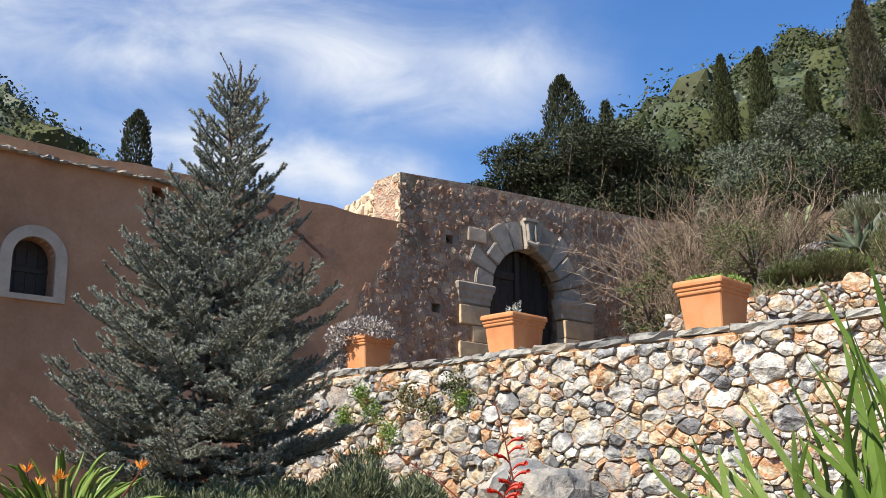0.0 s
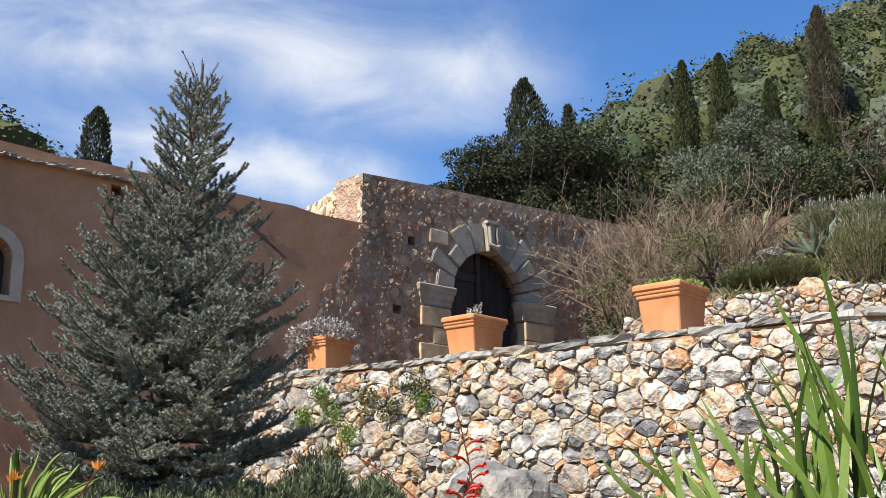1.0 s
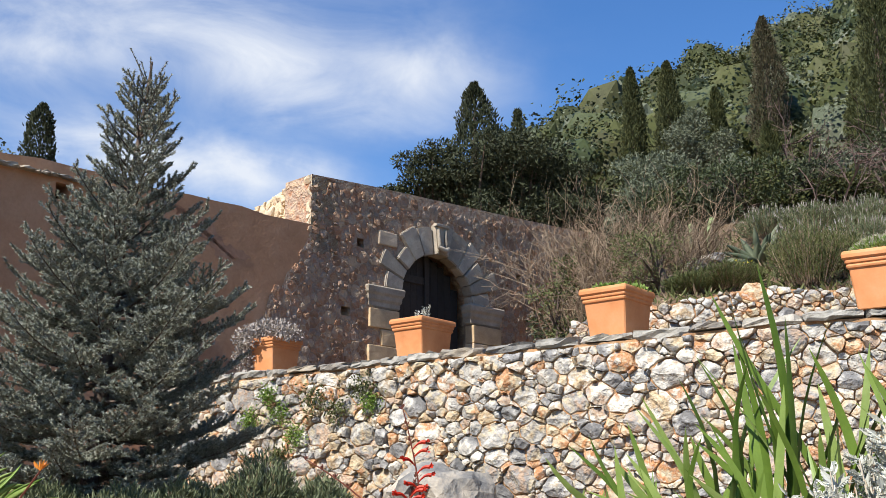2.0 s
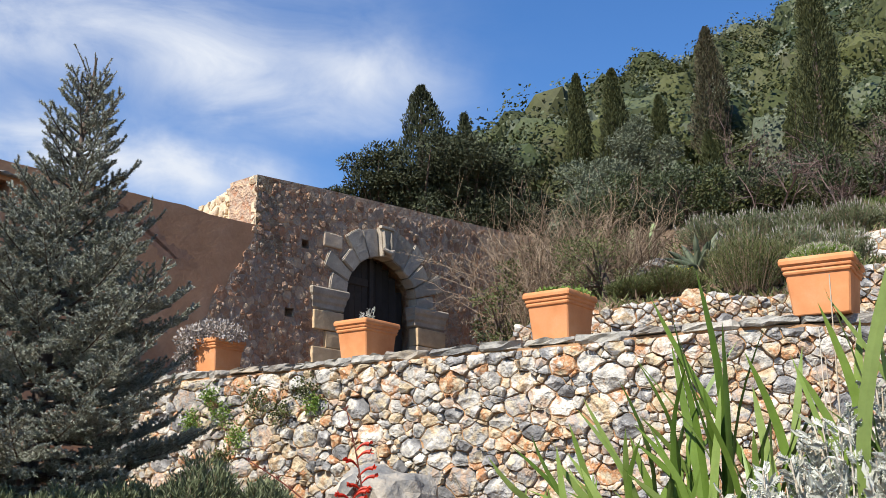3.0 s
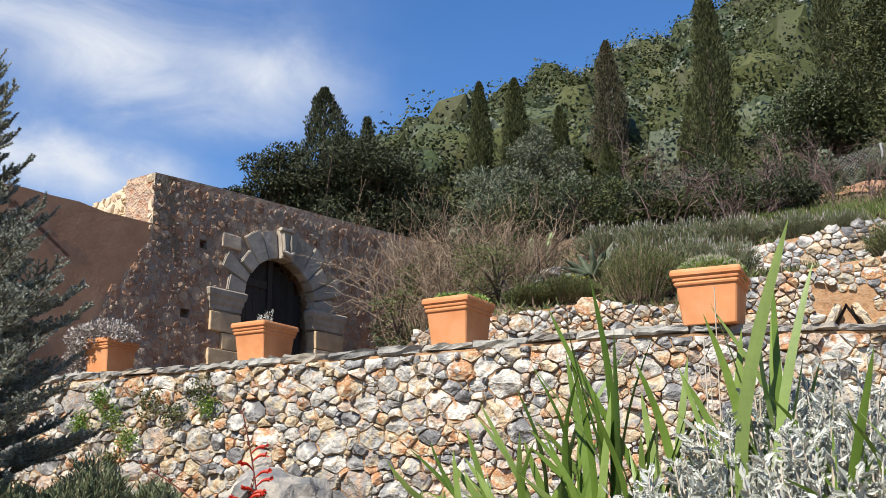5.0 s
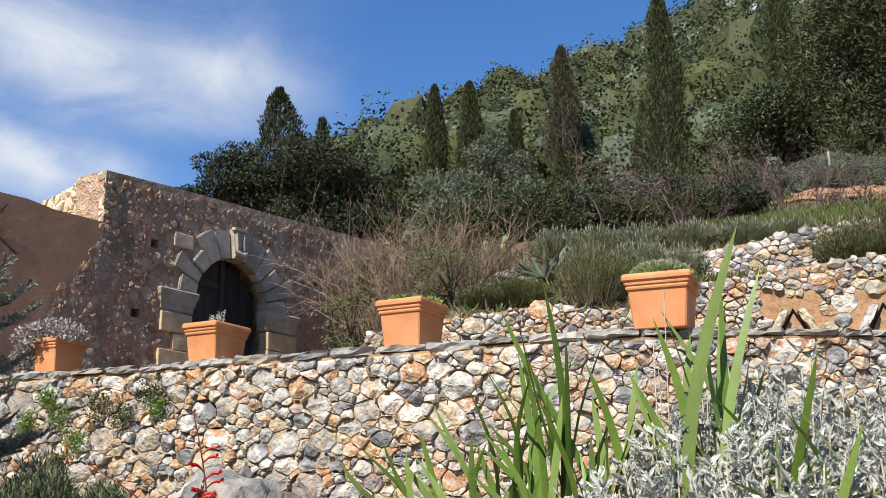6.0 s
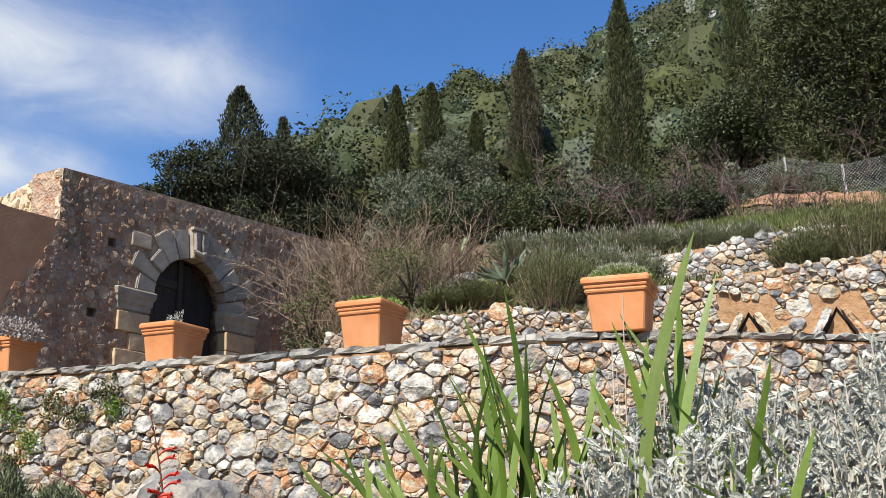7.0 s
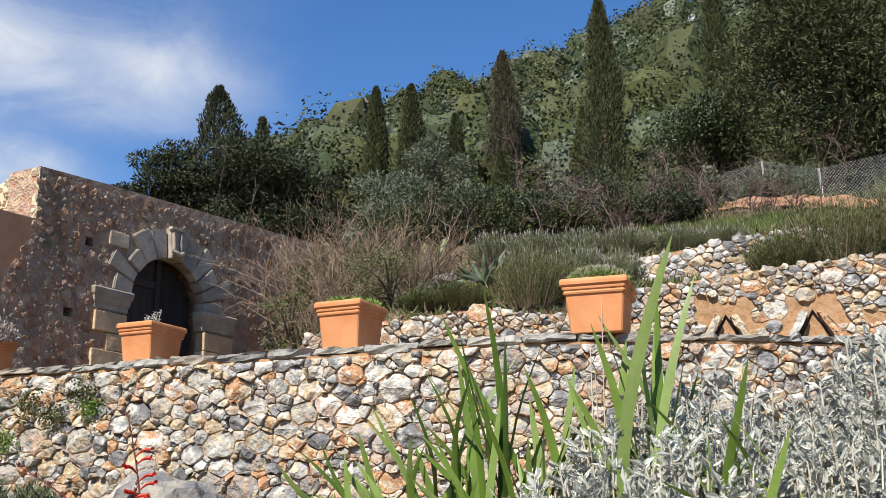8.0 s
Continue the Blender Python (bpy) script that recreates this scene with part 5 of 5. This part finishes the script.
def iris_leaf(base, tip, width, bow, r):
    """A sword leaf with a keel, bent over towards its tip."""
    n = 12
    s = np.linspace(0, 1, n)[:, None]
    base, tip = np.asarray(base, float), np.asarray(tip, float)
    mid = base * (1 - s) + tip * s
    pts = mid + np.asarray(bow, float) * (np.sin(s * np.pi) + r.uniform(-0.5, 0.5) * np.sin(2 * s * np.pi))
    way = unit(np.gradient(pts, axis=0))
    side = unit(np.cross(way, np.array([math.sin(r.uniform(-1.2, 1.2)), math.cos(r.uniform(-0.9, 0.9)), 0.1])))
    nor = np.cross(side, way)
    w = width * np.interp(s[:, 0], [0, 0.4, 0.7, 0.9, 1], [0.5, 0.95, 1.0, 0.62, 0.03])[:, None]
    rows = [pts - side * w / 2, pts + nor * w * 0.06, pts + side * w / 2, pts - nor * w * 0.02]
    v = np.concatenate(rows)
    f = []
    for k in range(4):
        kk = (k + 1) % 4
        for j in range(n - 1):
            f += [(k * n + j, kk * n + j, kk * n + j + 1), (k * n + j, kk * n + j + 1, k * n + j + 1)]
    return v, np.array(f)


def iris(x, y, leaves, seed, label="clump of upright green sword-shaped iris leaves"):
    r = np.random.default_rng(seed)
    z = zland(x, y)
    t = thing("iris_plant", label, "iris", pose(x, y, z), "irises of the near bed")
    for tx, ty, tz, w, bow in leaves:
        b = np.array([r.uniform(-0.05, 0.05), r.uniform(-0.05, 0.05), -0.02])
        v, f = iris_leaf(b, (tx - x, ty - y, tz - z), w, (bow + r.uniform(-0.02, 0.02), r.uniform(-0.02, 0.02), 0.0), r)
        np_part("leaf", v, f, M_IRIS, t)
    return t


def silver_bush(x, y, hgt, wide, sprigs, seed):
    """A grey-white shrub of lobed, felted leaves on pale stems."""
    r = np.random.default_rng(seed)
    z = zland(x, y)
    t = thing("silver_ragwort", "silvery-white felted ragwort bush of lobed leaves", "shrub", pose(x, y, z), "silver bushes of the near bed")
    base, way, ln = [], [], []
    stems = []
    for k in range(sprigs):
        a, q = r.uniform(0, 6.28), math.sqrt(r.random())
        b = np.array([math.cos(a) * q * wide * 0.3, math.sin(a) * q * wide * 0.3, 0.0])
        e = np.array([math.cos(a) * q * wide * 0.5, math.sin(a) * q * wide * 0.5, hgt * (1 - 0.35 * q * q) * r.uniform(0.7, 1.05)])
        d = unit(e - b)
        stems.append(tube([b, (b + e) / 2 + r.normal(0, 0.015, 3), e], [0.004, 0.003, 0.002], 4))
        for j in range(17):
            o = e - d * 0.012 * j * r.uniform(0.6, 1.2)
            lw = unit(d * 0.9 + unit(r.normal(size=3)) * 0.9)
            long = r.uniform(0.02, 0.036)
            sd = unit(np.cross(lw, r.normal(size=3)))
            for m in range(6):
                s = (m + 1) / 6.5
                pp = o + lw * long * s
                for g in (-1, 1):
                    base.append(pp), way.append(lw * 0.6 + g * sd), ln.append(long * 0.30 * (1.15 - s * 0.6))
            base.append(o), way.append(lw), ln.append(long * 1.15)
    v, f = blades(np.array(base), np.array(way), np.array(ln), np.array(ln) * 0.30 + 0.0018)
    np_part("leaf_mass", v, f, M_SILVER, t, kind="stuff")
    np_part("stem_mass", *joined(stems), M_STRAW, t, kind="stuff")
    return t


def near_bed():
    r = np.random.default_rng(5)
    # iris fans: base, then the tips and widths of the chief leaves, with lesser leaves round them
    fans = (
        (1.17, 1.93, ((1.24, 1.83, 2.09, 0.05), (1.11, 1.97, 1.93, 0.042), (1.33, 1.89, 2.01, 0.036), (1.07, 1.93, 1.89, 0.036), (1.23, 1.9, 1.98, 0.03), (1.19, 1.98, 1.87, 0.04), (1.17, 1.88, 1.89, 0.04))),
        (1.20, 1.75, ((1.28, 1.64, 1.78, 0.036), (1.25, 1.72, 1.76, 0.03))),
        (1.01, 2.37, ((0.97, 2.33, 2.05, 0.036), (0.88, 2.42, 2.0, 0.03), (0.94, 2.45, 1.88, 0.036), (1.02, 2.31, 1.92, 0.036))),
        (1.10, 2.24, ((1.03, 2.22, 1.83, 0.036), (1.17, 2.21, 1.84, 0.034), (1.08, 2.3, 1.76, 0.04), (1.19, 2.14, 1.75, 0.036))),
        (0.91, 2.42, ((0.83, 2.4, 1.83, 0.034), (0.8, 2.46, 1.79, 0.036), (0.97, 2.45, 1.71, 0.04))),
        (0.81, 2.52, ((0.7, 2.5, 1.72, 0.036), (0.69, 2.55, 1.69, 0.034), (0.74, 2.59, 1.76, 0.03), (0.81, 2.46, 1.67, 0.036))),
        (0.68, 2.58, ((0.59, 2.55, 1.66, 0.034), (0.49, 2.62, 1.61, 0.036), (0.56, 2.66, 1.64, 0.03), (0.65, 2.53, 1.63, 0.034))),
    )
    for k, (x, y, tips) in enumerate(fans):
        leaves = [(tx, ty, tz, w * 0.62, (x - tx) * r.uniform(0.2, 0.9) + r.normal(0, 0.02)) for tx, ty, tz, w in tips]
        for j in range(17):
            tx, ty, tz, w = tips[j % len(tips)]
            off = r.normal(-0.02, 0.09)
            leaves.append((tx + off, ty + r.uniform(-0.1, 0.14), tz - r.uniform(0.1, 0.34), r.uniform(0.012, 0.024), -off * 0.8 + r.normal(0, 0.05)))
        iris(x, y, leaves, 200 + k)
    for k, (x, y, h, w, n) in enumerate(((1.2, 1.95, 0.50, 0.42, 130), (1.42, 1.95, 0.60, 0.5, 150), (1.7, 1.72, 0.64, 0.5, 150), (0.98, 1.98, 0.36, 0.36, 90), (1.25, 1.75, 0.44, 0.5, 120), (1.9, 1.6, 0.66, 0.5, 110), (1.55, 1.65, 0.5, 0.4, 90))):
        silver_bush(x, y, h, w, n, 300 + k)
    for k, (x, y, h) in enumerate(((1.75, 1.9, 0.62), (1.62, 1.75, 0.5), (1.95, 1.7, 0.66), (1.5, 1.5, 0.4), (1.7, 1.5, 0.46), (1.85, 1.55, 0.5))):
        twiggy("dry_stalks", x, y, zland(x, y), h, 0.45, "dry brown stalks among the silver bush", M_TWIG, 16, 410 + k, 0.0035, category="stalks", levels=2)
    # dried pale stems bending over the iris
    pieces = []
    for k in range(7):
        x, y = 1.0 + r.uniform(0, 0.6), 2.2 + r.uniform(-0.3, 0.3)
        z = zland(x, y)
        e = np.array([x + r.uniform(-0.1, 0.1), y, z + r.uniform(0.5, 0.85)])
        pieces.append(tube([(x, y, z), ((x + e[0]) / 2 + 0.03, y, (z + e[2]) / 2), e], [0.0025, 0.002, 0.0015], 4))
    t = thing("dead_grass", "thin pale dried stems among the iris leaves", "grass", kind="stuff")
    np_part("dry_blades", *joined(pieces), M_STRAW, t)


near_bed()


def flowers():
    # red-flowered spikes on dark stems
    x, y = 0.47, 7.0
    z = zland(x, y)
    for dx, tilt, h, bloom in ((0.0, -0.08, 0.75, True), (-0.28, -0.3, 0.42, False), (-0.12, 0.05, 0.3, True)):
        t = thing("red_flower_spike", "dark red flower stem with scarlet tubular blooms", "flower", pose(x + dx, y, z), "red flower spikes")
        s = np.linspace(0, 1, 8)
        pts = np.c_[tilt * s**1.5 * 1.6, 0 * s, h * s]
        v, f = tube(pts, np.linspace(0.008, 0.004, 8), 6)
        np_part("stem", v, f, M_STEM, t, smooth=True)
        b = pts[4:].repeat(7, 0)
        v, f = blades(b + rng.normal(0, 0.004, b.shape), np.c_[rng.normal(0, 0.5, len(b)), rng.normal(0, 0.3, len(b)), np.ones(len(b))], 0.035, 0.012)
        np_part("bud_mass", v, f, M_STEM, t, kind="stuff")
        if bloom:
            for k in range(6):
                p = pts[2] + (pts[5] - pts[2]) * (k / 6)
                d = np.array([(1 if k % 3 else -1) * 0.9, rng.uniform(-0.6, 0.1), 0.45])
                curve = p + unit(d) * 0.10 * np.linspace(0, 1, 5)[:, None] + np.array([0, 0, 0.02]) * np.sin(np.linspace(0, 3, 5))[:, None]
                fl = [tube(curve, [0.004, 0.006, 0.009, 0.013, 0.016], 6)]
                fl.append(blades(np.repeat(curve[-1:], 6, 0), unit(d) + ball(6) * 0.8, 0.035, 0.02))
                np_part("bloom", *joined(fl), M_RED, t, "scarlet tubular bloom")
    # strelitzia clump
    x, y = -1.95, 5.45
    z = zland(x, y)
    t = thing("strelitzia", "bird-of-paradise clump with orange flowers and long leaves", "flower", pose(x, y, z))
    r = np.random.default_rng(9)
    for k in range(60):
        a, q = r.uniform(0, 6.28), math.sqrt(r.random())
        b = (math.cos(a) * q * 0.2, math.sin(a) * q * 0.2, 0)
        e = (math.cos(a) * q * 0.62, math.sin(a) * q * 0.5, 0.46 * (1 - 0.5 * q * q) * r.uniform(0.7, 1.1))
        v, f = iris_leaf(b, e, r.uniform(0.02, 0.035), (math.cos(a) * -0.03, math.sin(a) * -0.03, 0.05), r)
        np_part("leaf", v, f, M_IRIS, t, smooth=True)
    for k in range(7):
        e = np.array([r.uniform(-0.35, 0.5), r.uniform(-0.3, 0.1), r.uniform(0.28, 0.38)])
        v, f = tube([(e[0] * 0.4, e[1] * 0.4, 0), e], [0.006, 0.005], 5)
        fl = under(new("flower_stem", tri_mesh("flower_stem", v, f, M_STEM)), t)
        v, f = blades(np.repeat(e[None], 8, 0), np.c_[r.normal(0, 0.7, 8), r.normal(0, 0.4, 8), np.ones(8)], 0.06, 0.016)
        np_part("bloom", v, f, M_ORANGE, fl, "orange crested bloom")


flowers()


def fence():
    t = thing("wire_fence", "chain-link fence with leaning steel posts on the bank", "fence")
    posts = [((13.41, 17.23, 8.66), (13.45, 17.20, 7.2)), ((14.27, 16.53, 8.36), (14.31, 16.5, 7.2)), ((15.6, 15.6, 8.6), (15.6, 15.6, 7.2)), ((12.2, 18.1, 8.3), (12.2, 18.1, 7.0))]
    for top, low in posts:
        v, f = tube([low, top], [0.022, 0.022], 8)
        np_part("post", v, f, M_METAL, t, smooth=True)
    order = [posts[3], posts[0], posts[1], posts[2]]
    for (t0, b0), (t1, b1) in zip(order[:-1], order[1:]):
        t0, b0, t1, b1 = (np.array(q) for q in (t0, b0, t1, b1))
        span, high, wires = np.linalg.norm(t1 - t0), 0.95, []
        at = lambda u, w: t0 + (t1 - t0) * u / span - np.array([0, 0, 1]) * (high - w)
        for u in np.arange(-high, span, 0.075):
            for sgn in (1, -1):
                a0, a1 = (max(0, u), min(span, u + high))
                if a1 - a0 > 0.03:
                    w0, w1 = (a0 - u, a1 - u) if sgn > 0 else (high - (a0 - u), high - (a1 - u))
                    wires.append(tube([at(a0, w0), at(a1, w1)], [0.003, 0.003], 3))
        np_part("wire_mesh", *joined(wires), M_METAL, t, kind="stuff")


fence()


def cover():
    """Low herbs and litter of the upper beds."""
    n = 30000
    x, y = rng.uniform(2.6, 13.0, n), rng.uniform(8.4, 17.5, n)
    back = behind(x, y, BACKWALL)
    patch = np.sin(x * 2.3 + 1) * np.cos(y * 1.9) + 0.5 * np.sin(x * 5 + y * 4)
    keep = (back > 0.25) & (patch + rng.normal(0, 0.3, n) > -0.5)
    x, y = x[keep], y[keep]
    m = len(x)
    v, f = blades(np.c_[x, y, land(x, y) - 0.01], ball(m) * 0.8 + np.array([0, 0, 0.9]), rng.uniform(0.05, 0.19, m), 0.026)
    t = thing("ground_cover", "low herbs and dry litter on the upper beds", "ground cover", kind="stuff")
    half = m * 3 // 4
    f = f.reshape(-1, 2, 3)
    np_part("herbs", v[:half * 4], f[:half].reshape(-1, 3), M_ROSEMARY, t, kind="stuff")
    np_part("litter", v[half * 4:], f[half:].reshape(-1, 3) - half * 4, M_TWIG, t, kind="stuff")


cover()


def bank():
    """Grass and red earth of the slope below the fence."""
    n = 5000
    x = rng.uniform(8.6, 13.0, n)
    y = 13.4 - (x - 9.5) * 0.45 + rng.normal(0, 0.6, n)
    z = land(x, y)
    v, f = blades(np.c_[x, y, z - 0.02], ball(n) * 0.5 + np.array([0, 0, 1.0]), 0.16 * rng.uniform(0.5, 1.2, n), 0.018)
    np_part("blades", v, f, M_GRASS, thing("grass", "short green grass on the upper bank", "grass", kind="stuff"), kind="stuff")
    xs, ys = np.meshgrid(np.linspace(-1.7, 1.7, 60), np.linspace(-0.9, 0.9, 16), indexing="ij")
    a = radians(-38)
    px, py = 12.9 + xs * math.cos(a) - ys * math.sin(a), 15.6 + xs * math.sin(a) + ys * math.cos(a)
    pz = land(px, py) + 0.03 + 0.12 * step01((ys + 0.9) / 1.2) * (1 - (xs / 1.75) ** 4) + 0.06 * np.sin(px * 5) * np.cos(py * 6)
    m = 16
    q = (np.arange(59)[:, None] * m + np.arange(15)[None]).ravel()
    me = tri_mesh("earth_bank", np.stack([px, py, pz], -1).reshape(-1, 3), np.stack([q, q + m, q + m + 1, q + 1], 1), M_REDSOIL, True)
    tagged(new("earth_bank", me), "bare red earth bank under the fence", "earth bank", "", "structure")
    rocks("crag", ((63.8, 99.0, 57.0, 2.6), (67.0, 97.5, 58.0, 1.8), (66.0, 90.0, 52.0, 1.3)), M_FIELD, "pale limestone crag on the wooded ridge", "rock", 0.6)


bank()
